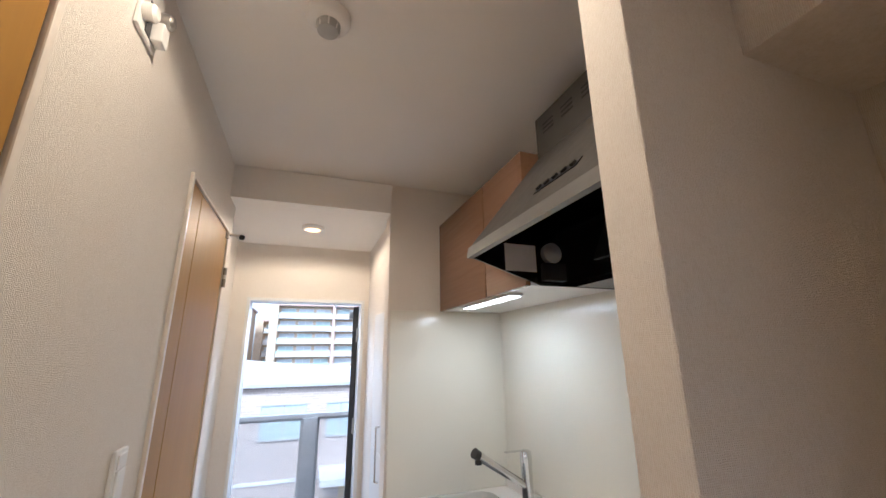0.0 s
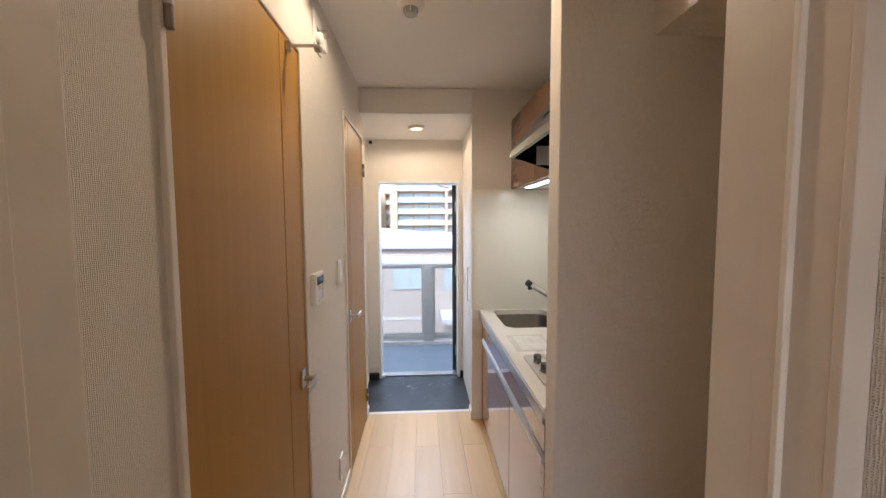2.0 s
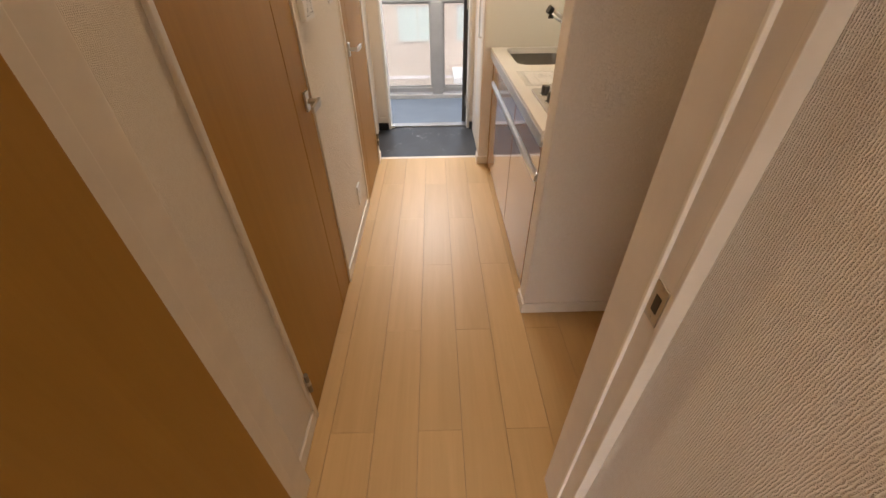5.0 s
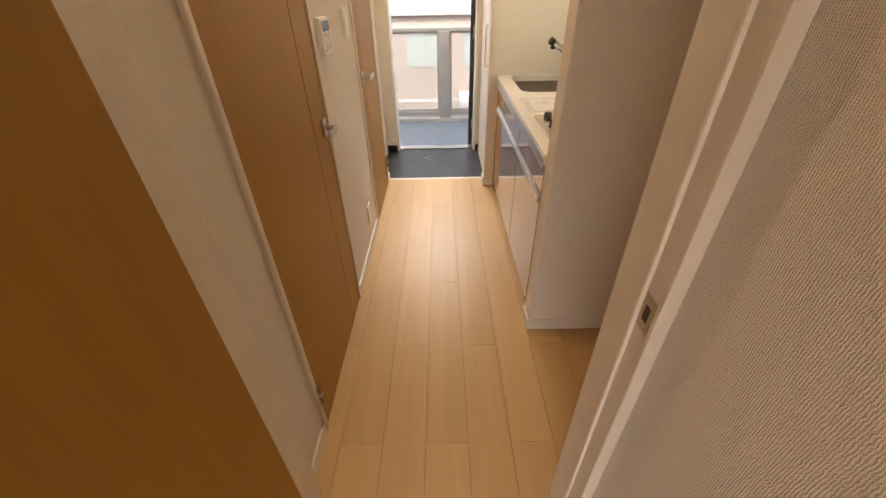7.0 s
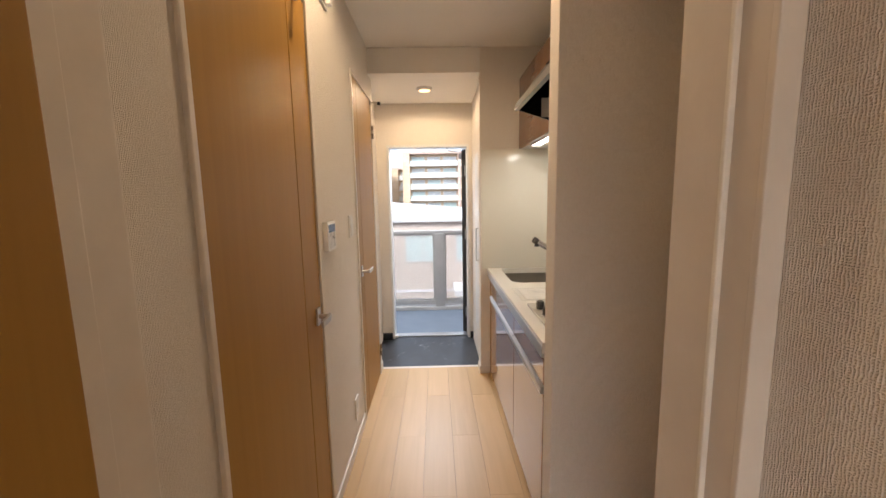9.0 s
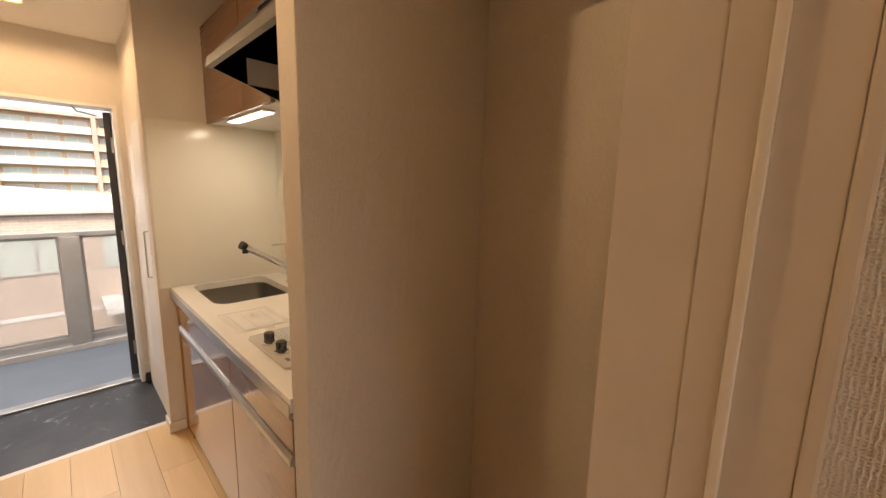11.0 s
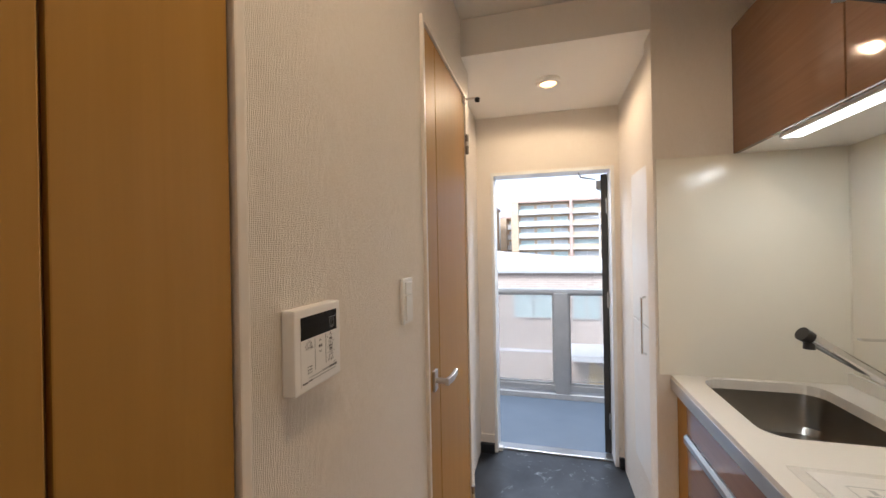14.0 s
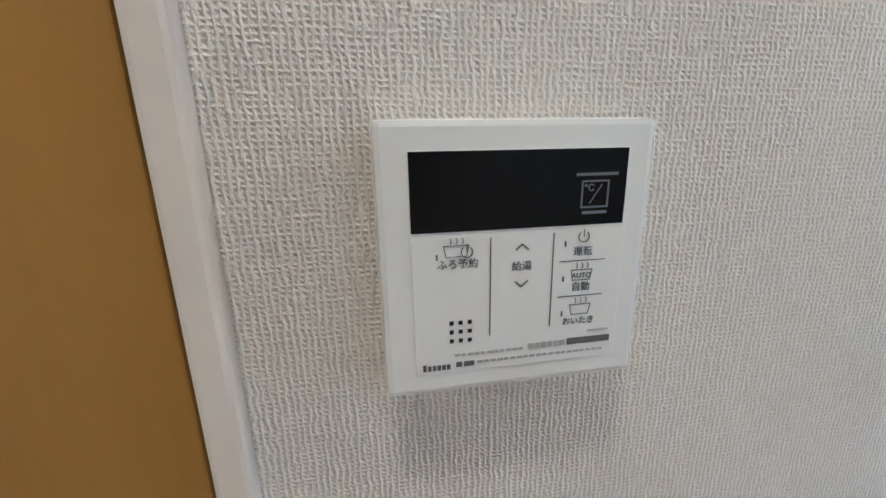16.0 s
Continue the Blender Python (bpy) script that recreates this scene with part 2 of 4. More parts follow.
STOVE_TOP = plain("pale grey enamel", (0.58, 0.555, 0.51), 0.25)
KNOB = plain("dark chrome", (0.10, 0.10, 0.10), 0.15, 0.8)
SLATE = slate()
WALKWAY = plain("blue-grey walkway sheet", (0.165, 0.20, 0.245), 0.45, spread=0.08, scale=2.0)
SLAB = concrete("painted concrete", (0.62, 0.60, 0.57))
ASPHALT = concrete("asphalt", (0.06, 0.06, 0.062), 1.5)
PINK_TILE = tile_wall("pinkish brick tile", (0.56, 0.46, 0.385), (0.66, 0.58, 0.51), 0.24, 0.075)
# ochre tile, panes and blinds are paled to put outdoor haze into the colour
OCHRE_TILE = tile_wall("ochre tile", (0.66, 0.50, 0.33), (0.64, 0.53, 0.40), 0.6, 0.2)
RED_TILE = tile_wall("red-brown tile", (0.60, 0.42, 0.34), (0.58, 0.46, 0.4), 0.6, 0.2)
ROOF_PALE = concrete("pale roof sheet", (0.72, 0.72, 0.72), 1.0)
TEAL_GLASS = plain("teal balcony glass", (0.50, 0.60, 0.57), 0.15)
HAZED_GLASS = plain("hazed window glass", (0.50, 0.52, 0.52), 0.3)
BLIND = plain("pale window blind", (0.46, 0.55, 0.53), 0.4)
MESH_PANEL = glass("perforated screen panel", (0.62, 0.60, 0.57), 0.30, 0.5)
FILM = glass("clear plastic film", (0.85, 0.85, 0.82), 0.13, 0.12)
TAN = plain("tan board", (0.62, 0.45, 0.18), 0.6)


# ------------------------------------------------------------------ mesh tools
def box(bm, a, b, bev=0.0, seg=2):
    r = bmesh.ops.create_cube(bm, size=1)
    vs = r["verts"]
    for v in vs:
        v.co = Vector([(a[i] + b[i]) / 2 + v.co[i] * (b[i] - a[i]) for i in range(3)])
    if bev > 0:
        es = list({e for v in vs for e in v.link_edges})
        bmesh.ops.bevel(bm, geom=es, offset=bev, segments=seg, affect="EDGES", profile=0.6)
    return bm


def cyl(bm, p, q, r0, r1=None, seg=20, caps=True):
    p, q = Vector(p), Vector(q)
    d = q - p
    m = Matrix.Translation((p + q) / 2) @ d.to_track_quat("Z", "Y").to_matrix().to_4x4()
    bmesh.ops.create_cone(bm, cap_ends=caps, segments=seg, radius1=r0, radius2=r0 if r1 is None else r1, depth=d.length, matrix=m)
    return bm


def prism(bm, outline, axis, lo, hi, bev=0.0):
    """A closed outline of (u, v), pushed along an axis; u and v are the other two axes in order."""
    def at(u, v, w):
        c = [u, v]
        c.insert("xyz".index(axis), w)
        return c
    a = [bm.verts.new(at(u, v, lo)) for u, v in outline]
    b = [bm.verts.new(at(u, v, hi)) for u, v in outline]
    n = len(a)
    fs = [bm.faces.new(a), bm.faces.new(list(reversed(b)))]
    for i in range(n):
        fs.append(bm.faces.new((a[i], b[i], b[(i + 1) % n], a[(i + 1) % n])))
    bmesh.ops.recalc_face_normals(bm, faces=fs)
    if bev:
        bmesh.ops.bevel(bm, geom=list({e for f in fs for e in f.edges}), offset=bev, segments=2, affect="EDGES", profile=0.6)
    return bm


def round_rect(x0, x1, y0, y1, r, n=6):
    pts = []
    for cx, cy, a0 in ((x1 - r, y1 - r, 0), (x0 + r, y1 - r, 90), (x0 + r, y0 + r, 180), (x1 - r, y0 + r, 270)):
        for i in range(n + 1):
            a = radians(a0 + 90 * i / n)
            pts.append((cx + r * math.cos(a), cy + r * math.sin(a)))
    return pts


def tube(bm, pts, r, seg=10):
    for p, q in zip(pts, pts[1:]):
        cyl(bm, p, q, r, seg=seg)
        bmesh.ops.create_uvsphere(bm, u_segments=seg, v_segments=6, radius=r, matrix=Matrix.Translation(q))
    return bm


def lathe(bm, profile, centre, axis=(0, 0, 1), seg=28):
    """Turns a profile of (radius, height) round an axis."""
    q = Vector(axis).to_track_quat("Z", "Y").to_matrix()
    rings = []
    for r, h in profile:
        rings.append([bm.verts.new(Vector(centre) + q @ Vector((r * math.cos(2 * math.pi * i / seg), r * math.sin(2 * math.pi * i / seg), h))) for i in range(seg)])
    fs = []
    for a, b in zip(rings, rings[1:]):
        for i in range(seg):
            fs.append(bm.faces.new((a[i], a[(i + 1) % seg], b[(i + 1) % seg], b[i])))
    fs += [bm.faces.new(list(reversed(rings[0]))), bm.faces.new(rings[-1])]
    bmesh.ops.recalc_face_normals(bm, faces=fs)
    return bm


def B():
    return bmesh.new()


ORIGIN = {}


def mesh_of(name, bm, mat, origin=(0, 0, 0), smooth=False):
    me = bpy.data.meshes.new(name)
    bmesh.ops.translate(bm, verts=bm.verts, vec=-Vector(origin))
    bm.to_mesh(me)
    bm.free()
    me.materials.append(mat)
    if smooth:
        me.shade_smooth()
        me.set_sharp_from_angle(angle=radians(35))
    return me


def thing(name, base, label, category, group=""):
    """An Empty at the base of a thing."""
    ob = new(name)
    ob.location = base
    ob.empty_display_size = 0.05
    ORIGIN[ob.name] = Vector(base)
    return tagged(ob, label, category, group)


def part(name, bm, mat, parent, label="", smooth=False):
    o = ORIGIN[parent.name]
    ob = new(name, mesh_of(name, bm, mat, o, smooth))
    ob.parent = parent
    ORIGIN[ob.name] = o
    return tagged(ob, label)


def structure(name, bm, mat, label, category, smooth=False):
    ob = new(name, mesh_of(name, bm, mat, (0, 0, 0), smooth))
    ORIGIN[ob.name] = Vector((0, 0, 0))
    return tagged(ob, label, category, kind="structure")


def boxes(*pairs, bev=0.0):
    bm = B()
    for a, b in pairs:
        box(bm, a, b, bev)
    return bm


def letters(body, size, m, mat, parent, name="lettering", label=""):
    """Writing as a thin mesh."""
    cu = bpy.data.curves.new("writing", "FONT")
    cu.body, cu.size, cu.extrude, cu.align_x, cu.align_y = body, size, 0.00015, "CENTER", "CENTER"
    ob = new("writing", cu)
    bpy.context.view_layer.update()
    me = bpy.data.meshes.new_from_object(ob.evaluated_get(bpy.context.evaluated_depsgraph_get()))
    bpy.data.objects.remove(ob)
    bpy.data.curves.remove(cu)
    me.transform(Matrix.Translation(-ORIGIN[parent.name]) @ m)
    me.materials.clear()
    me.materials.append(mat)
    out = new(name, me)
    out.parent = parent
    return tagged(out, label)


# ------------------------------------------------------------------ the large structure
H = HIGH_CEILING   # hall ceiling
LOW = LOW_CEILING  # entrance ceiling
STEP = 3.0         # edge of the raised floor
DROP = -0.03       # entrance floor
FRONT_Y = 3.712    # inner face of the wall with the entrance door

D1 = (0.755, 1.505, 2.078)     # door openings in the long wall: from, to, top
D2 = (2.231, 2.891, 2.078)
structure("wall_west", boxes(
    ((-0.12, 0.47, 0), (0, D1[0], H)), ((-0.12, D1[0], D1[2]), (0, D1[1], H)), ((-0.12, D1[1], 0), (0, D2[0], H)),
    ((-0.12, D2[0], D2[2]), (0, D2[1], H)), ((-0.12, D2[1], 0), (0, STEP, H))), PAPER, "off-white woven wallpaper wall with two doors", "wall")
structure("wall_entrance_west", boxes(((-0.20, STEP, DROP), (-0.085, FRONT_Y, LOW + 0.05))), PAPER, "off-white papered wall beside the entrance floor", "wall")
structure("wall_north", boxes(
    ((-0.20, FRONT_Y, DROP), (0.010, FRONT_Y + 0.15, LOW + 0.05)), ((0.785, FRONT_Y, DROP), (1.1, FRONT_Y + 0.15, LOW + 0.05)),
    ((0.010, FRONT_Y, 1.86), (0.785, FRONT_Y + 0.15, LOW + 0.05))), PAPER, "off-white papered wall around the entrance door", "wall")
# pier between kitchen and entrance, and the entrance's right side with a recess for the shoe cabinet
structure("wall_pier", boxes(((0.79, 2.85, 0), (1.55, 2.955, H))), PAPER, "off-white papered pier at the end of the kitchen", "wall")
structure("wall_entrance_east", boxes(
    ((0.815, 3.30, DROP), (1.1, FRONT_Y, LOW + 0.05)), ((0.815, 2.955, 1.72), (1.1, 3.30, LOW + 0.05)), ((0.815, 2.955, DROP), (1.1, 3.30, 0.275)),
    ((1.08, 2.955, 0.275), (1.1, 3.30, 1.72))), PAPER, "off-white papered wall with a recessed shoe cabinet", "wall")
structure("wall_east_kitchen", boxes(((1.44, 1.35, 0), (1.56, 2.85, H))), PAPER, "off-white papered wall above the kitchen panel", "wall")
structure("wall_partition", boxes(((0.850, 1.253, 0), (1.495, 1.348, H)), bev=0.004), PAPER, "off-white papered partition between kitchen and alcove", "wall")
structure("wall_alcove", boxes(((1.495, 0.545, 0), (1.62, 1.35, H))), PAPER, "off-white papered back wall of the alcove", "wall")
structure("wall_room_south_of_hall", boxes(
    ((0.815, 0.395, 0), (1.62, 0.545, H)), ((-0.0, 0.395, 2.085), (0.815, 0.545, H))), PAPER, "off-white papered wall around the room doorway", "wall")
structure("wall_room_east", boxes(((0.815, -3.4, 0), (0.93, 0.395, H))), PAPER, "off-white woven wallpaper wall of the living room", "wall")
structure("wall_room_north", boxes(((-2.2, 0.395, 0), (0.0, 0.47, H))), PAPER, "off-white papered wall of the living room", "wall")
structure("wall_room_west", boxes(((-2.32, -3.4, 0), (-2.2, 0.47, H))), PAPER, "off-white papered wall of the living room", "wall")
structure("wall_room_south", boxes(
    ((-2.32, -3.52, 0), (-1.9, -3.4, H)), ((0.7, -3.52, 0), (0.93, -3.4, H)), ((-1.9, -3.52, 2.1), (0.7, -3.4, H)), ((-1.9, -3.52, 0), (0.7, -3.4, 0.25))),
    PAPER, "off-white papered wall with a wide window opening", "wall")
structure("ceiling_hall", boxes(((-0.12, 0.47, H), (1.62, 2.955, H + 0.1)), ((-2.32, -3.52, H), (1.62, 0.47, H + 0.1))), CEILING, "white papered ceiling", "ceiling")
structure("ceiling_entrance", boxes(((-0.20, 2.84, LOW), (0.79, FRONT_Y, H - 0.004)), ((0.79, 2.955, LOW + 0.002), (1.1, FRONT_Y, LOW + 0.1))), CEILING, "lowered white ceiling over the entrance", "ceiling")
structure("soffit_alcove", boxes(((1.14, 0.545, 2.032), (1.495, 1.262, H))), PAPER, "papered boxed-in soffit at the top of the alcove", "soffit")

floor = structure("floor", boxes(((-0.12, -3.52, -0.06), (1.62, STEP - 0.02, -0.012)), ((-2.32, -3.52, -0.06), (-0.12, 0.47, -0.012))), GAP, "pale maple plank floor", "floor")
structure("floor_entrance", boxes(((-0.20, STEP - 0.01, -0.10), (1.1, FRONT_Y + 0.13, DROP))), SLATE, "black marbled tile floor of the entrance", "floor")
structure("step_edge", boxes(((0.0, STEP - 0.035, DROP - 0.02), (0.79, STEP, 0.001)), bev=0.003), CASING, "cream edge strip of the raised floor", "trim")


# ------------------------------------------------------------------ trims
def baseboard(name, a, b, h=0.06):
    structure(name, boxes(((a[0], a[1], 0), (b[0], b[1], h)), bev=0.003), BASEBOARD, "cream skirting board", "baseboard")


baseboard("baseboard_west_a", (0, 0.56), (0.009, 0.753))
baseboard("baseboard_west_b", (0, 1.507), (0.009, 2.229))
baseboard("baseboard_west_c", (0, 2.893), (0.009, STEP - 0.002))
baseboard("baseboard_partition", (0.850, 1.244), (1.495, 1.253))
baseboard("baseboard_partition_end", (0.841, 1.244), (0.850, 1.350))
baseboard("baseboard_alcove", (1.486, 0.545), (1.495, 1.244))
baseboard("baseboard_pier", (0.79, 2.841), (0.86, 2.85))
baseboard("baseboard_pier_end", (0.781, 2.841), (0.79, 2.955))
baseboard("baseboard_room", (0.806, -3.4), (0.815, 0.39))
for nm, x0, x1 in (("a", -0.085, 0.008), ("b", 0.787, 0.815)):
    structure("baseboard_black_" + nm, boxes(((x0, FRONT_Y - 0.03, DROP), (x1, FRONT_Y, DROP + 0.065)), bev=0.003), BLACK_TRIM, "black base block of the entrance wall", "baseboard")
    structure("baseboard_cap_" + nm, boxes(((x0, FRONT_Y - 0.009, DROP + 0.065), (x1, FRONT_Y, DROP + 0.12)), bev=0.002), BASEBOARD, "cream skirting above the black base", "baseboard")


# ------------------------------------------------------------------ interior doors
def lever(parent, y, z, x, turn):
    """A square rose and a bent flat lever; turn: way along y."""
    h = part("handle", box(B(), (x, y - 0.018, z - 0.033), (x + 0.009, y + 0.018, z + 0.033), 0.002), NICKEL, parent, "satin nickel lever handle")
    bm = cyl(B(), (x + 0.006, y, z), (x + 0.052, y, z), 0.009, seg=16)
    part("neck", bm, NICKEL, h, smooth=True)
    prof = [(x + 0.040, y - 0.011 * turn), (x + 0.052, y - 0.011 * turn), (x + 0.058, y + 0.03 * turn), (x + 0.056, y + 0.105 * turn), (x + 0.046, y + 0.105 * turn), (x + 0.046, y + 0.03 * turn)]
    part("grip", prism(B(), prof, "z", z - 0.011, z + 0.011, 0.0025), NICKEL, h)


def barrel_hinge(parent, y, z, x, length=0.09):
    h = part("hinge", cyl(B(), (x, y, z - length / 2), (x, y, z + length / 2), 0.008, seg=16), HINGE, parent, "dark steel barrel hinge", True)
    part("knuckle", cyl(B(), (x, y, z - 0.008), (x, y, z + 0.012), 0.0086, seg=16), NICKEL, h, smooth=True)


def interior_door(name, span, handle_far, groove, label):
    y0, y1, top = span
    w = 0.017
    d = thing(name, (0, (y0 + y1) / 2, 0), label, "door")
    cas = part("casing", boxes(((-0.11, y0, 0), (0.011, y0 + w, top)), ((-0.11, y1 - w, 0), (0.011, y1, top)), ((-0.11, y0 + w, top - w), (0.011, y1 - w, top)), bev=0.003), CASING, d, "cream door casing")
    a, b, t = y0 + w + 0.004, y1 - w - 0.004, top - w - 0.005
    g = 0.0022
    part("panel", box(B(), (-0.032, a, 0.008), (0.004, groove - g, t), 0.0015), DOOR_WOOD, d)
    part("stile", box(B(), (-0.032, groove + g, 0.008), (0.004, b, t), 0.0015), DOOR_WOOD, d)
    part("groove", box(B(), (-0.030, groove - g, 0.009), (-0.002, groove + g, t - 0.001)), GAP, d)
    part("rebate", boxes(((-0.06, y0 + w, 0.006), (-0.034, y1 - w, top - w))), GAP, d)
    if handle_far:
        lever(d, b - 0.055, 0.925, 0.004, -1)
        hy = a - 0.004
    else:
        lever(d, a + 0.055, 0.930, 0.004, 1)
        hy = b + 0.004
    for z in (0.20, 1.84):
        barrel_hinge(d, hy, z, 0.016)
    part("latch_plate", box(B(), (0.0042, (b if handle_far else a) - 0.004, 0.96), (0.006, (b if handle_far else a) + 0.004, 1.07)), STEEL, d)
    return d


tagged(interior_door("door_1", D1, True, 1.312, "closed honey maple flush door with nickel lever"), kind="structure")
tagged(interior_door("door_2", D2, False, 2.381, "closed honey maple flush door beside the entrance"), kind="structure")


def door_stop(y, z, reach, tip, label):
    s = thing("door_stop", (0.014, y, z), label, "door stop")
    part("arm", box(B(), (0.012, y - 0.006, z - 0.004), (reach, y + 0.006, z + 0.004), 0.002), NICKEL if tip is GREY_PLASTIC else CASING, s)
    part("plate", box(B(), (0.004, y - 0.012, z - 0.018), (0.018, y + 0.012, z + 0.012), 0.002), NICKEL, s)
    part("buffer", lathe(B(), [(0.009, 0), (0.0115, 0.003), (0.0115, 0.018), (0.008, 0.022)], (reach - 0.004, y, z - 0.006), (1, 0, -0.2), 16), tip, s, smooth=True)


door_stop(1.375, 2.035, 0.098, GREY_PLASTIC, "small metal door stop above the maple door")
door_stop(2.85, 2.042, 0.066, BLACK, "small black-tipped door stop above the door")


# ------------------------------------------------------------------ living room doorway
def room_doorway():
    d = thing("door_room", (0.41, 0.46, 0), "open honey maple room door in a cream frame", "door")
    top = 2.06
    # hinge side: jamb, raised stop with a fine joint, hall edge
    part("jamb", boxes(((0.0, 0.39, 0), (0.036, 0.548, top + 0.03)), bev=0.003), CASING, d, "cream jamb")
    part("stop", boxes(((0.0362, 0.422, 0), (0.048, 0.470, top)), bev=0.002), CASING, d, "cream door stop strip")
    part("seal", boxes(((0.0365, 0.4185, 0.004), (0.044, 0.4218, top - 0.002)), bev=0.0012), SEAL, d, "pale rubber seal")
    # latch side: hall edge, stop with a fine joint, pale seal, latch face, rounded room edge
    part("jamb", boxes(((0.7865, 0.4694, 0), (0.815, 0.534, top + 0.03)), bev=0.0015), CASING, d, "cream jamb")
    part("stop", boxes(((0.785, 0.4453, 0), (0.815, 0.4692, top)), bev=0.0008), CASING, d, "cream door stop strip")
    part("seal", boxes(((0.782, 0.4377, 0.004), (0.800, 0.4451, top - 0.002)), bev=0.002), SEAL, d, "pale rubber seal")
    part("latch_face", boxes(((0.789, 0.3992, 0), (0.815, 0.4375, top + 0.03)), bev=0.0005), CASING, d)
    part("casing", boxes(((0.7875, 0.388, 0), (0.8148, 0.399, top + 0.03)), bev=0.0025), CASING, d, "rounded cream casing edge")
    part("head", boxes(((0.036, 0.39, top), (0.785, 0.546, top + 0.03)), bev=0.002), CASING, d)
    leaf = part("leaf", box(B(), (0.048, -0.30, 0.008), (0.085, 0.402, 2.05), 0.002), DOOR_WOOD, d, "honey maple door leaf")
    part("edge_band", box(B(), (0.0492, 0.4022, 0.010), (0.0838, 0.4034, 2.048), 0.0004), CASING, leaf, "pale edge band of the leaf")
    for z in (0.2, 1.84):
        barrel_hinge(d, 0.410, z, 0.044)
    sp = part("strike_plate", boxes(((0.7872, 0.4005, 0.886), (0.7892, 0.4345, 0.956)), bev=0.0006), STEEL, d, "steel strike plate")
    part("latch_hole", boxes(((0.7866, 0.409, 0.905), (0.7874, 0.424, 0.936))), BLACK, sp)
    for z in (0.893, 0.949):
        part("screw", cyl(B(), (0.7862, 0.417, z), (0.7872, 0.417, z), 0.003, seg=10), NICKEL, sp)
    return d


tagged(room_doorway(), kind="structure")


# ------------------------------------------------------------------ entrance door
def entrance_door():
    d = thing("door_entrance", (0.4, FRONT_Y + 0.07, DROP), "dark grey steel entrance door standing wide open", "door")
    x0, x1, t = 0.010, 0.785, 1.86
    fr = part("frame", boxes(((x0, FRONT_Y - 0.006, DROP), (x0 + 0.020, FRONT_Y + 0.156, t)), ((x1 - 0.022, FRONT_Y - 0.006, DROP), (x1, FRONT_Y + 0.156, t)), ((x0 + 0.02, FRONT_Y - 0.006, t - 0.021), (x1 - 0.022, FRONT_Y + 0.156, t)), bev=0.002), FRAME_WHITE, d, "white steel door frame")
    part("threshold", boxes(((x0 + 0.02, FRONT_Y + 0.05, DROP), (x1 - 0.022, FRONT_Y + 0.13, DROP + 0.012)), bev=0.003), STEEL, d, "steel threshold")
    def swung(bm):
        bmesh.ops.rotate(bm, verts=bm.verts, cent=(0.757, FRONT_Y + 0.125, 0), matrix=Matrix.Rotation(radians(-22), 3, "Z"))
        return bm
    leaf = part("leaf", swung(box(B(), (0.722, FRONT_Y + 0.12, DROP + 0.015), (0.759, FRONT_Y + 0.85, t - 0.03), 0.003)), DARK_DOOR, d, "dark grey door leaf")
    for z in (0.2, 1.0, 1.62):
        part("hinge", cyl(B(), (0.757, FRONT_Y + 0.115, z - 0.05), (0.757, FRONT_Y + 0.115, z + 0.05), 0.008, seg=12), STEEL, leaf, smooth=True)
    part("lock_handle", swung(box(B(), (0.695, FRONT_Y + 0.72, 0.86), (0.722, FRONT_Y + 0.76, 1.12), 0.006)), STEEL, leaf)
    cl = part("closer", swung(box(B(), (0.68, FRONT_Y + 0.16, t - 0.12), (0.722, FRONT_Y + 0.36, t - 0.06), 0.006)), GREY_PLASTIC, leaf, "grey door closer")
    part("closer_arm", tube(B(), [(0.70, FRONT_Y + 0.2, t - 0.05), (0.60, FRONT_Y + 0.14, t - 0.04), (0.58, FRONT_Y + 0.06, t - 0.025)], 0.006), GREY_PLASTIC, cl, smooth=True)
    part("stay", box(B(), (0.03, FRONT_Y + 0.02, DROP), (0.06, FRONT_Y + 0.06, DROP + 0.025), 0.004), FRAME_WHITE, d)
    return d


tagged(entrance_door(), kind="structure")


# ------------------------------------------------------------------ kitchen
KX, KY0, KY1, KB = 0.85, 1.352, 2.848, 1.436
TOP = 0.83


def kitchen_base(y0, y1, label):
    c = thing("base_cabinet", ((KX + KB) / 2, (y0 + y1) / 2, 0), label, "cabinet", "kitchen base cabinets")
    part("body", boxes(((KX + 0.02, y0, 0.07), (KB, y1, 0.60)), ((KX + 0.02, y0, 0.60), (KX + 0.035, y1, TOP - 0.045)), ((KX + 0.06, y0, 0), (KB, y1, 0.07))), CASING, c)
    dr = part("drawer", box(B(), (KX, y0 + 0.002, 0.662), (KX + 0.0195, y1 - 0.002, TOP - 0.066), 0.002), FRONT, c, "glossy brown drawer front")
    door = part("door", box(B(), (KX, y0 + 0.002, 0.075), (KX + 0.0195, y1 - 0.002, 0.625), 0.002), FRONT, c, "glossy brown door front")
    part("handle", prism(B(), [(KX - 0.011, 0.629), (KX + 0.018, 0.629), (KX + 0.018, 0.659), (KX - 0.003, 0.659), (KX - 0.011, 0.648)], "y", y0 + 0.001, y1 - 0.001), ALU, door, "aluminium rail handle")
    return c


kitchen_base(KY0, 1.888, "glossy brown base cabinet below the gas stove")
kitchen_base(1.892, 2.70, "glossy brown base cabinet below the sink")
fp = thing("filler_panel", (0.88, 2.775, 0), "brown wood-grain filler panel beside the base cabinet", "panel")
part("board", box(B(), (KX + 0.014, 2.702, 0.0), (KX + 0.034, KY1, TOP - 0.045), 0.002), DOOR_WOOD, fp)

SX0, SX1, SY0, SY1 = 0.935, 1.315, 2.345, 2.825


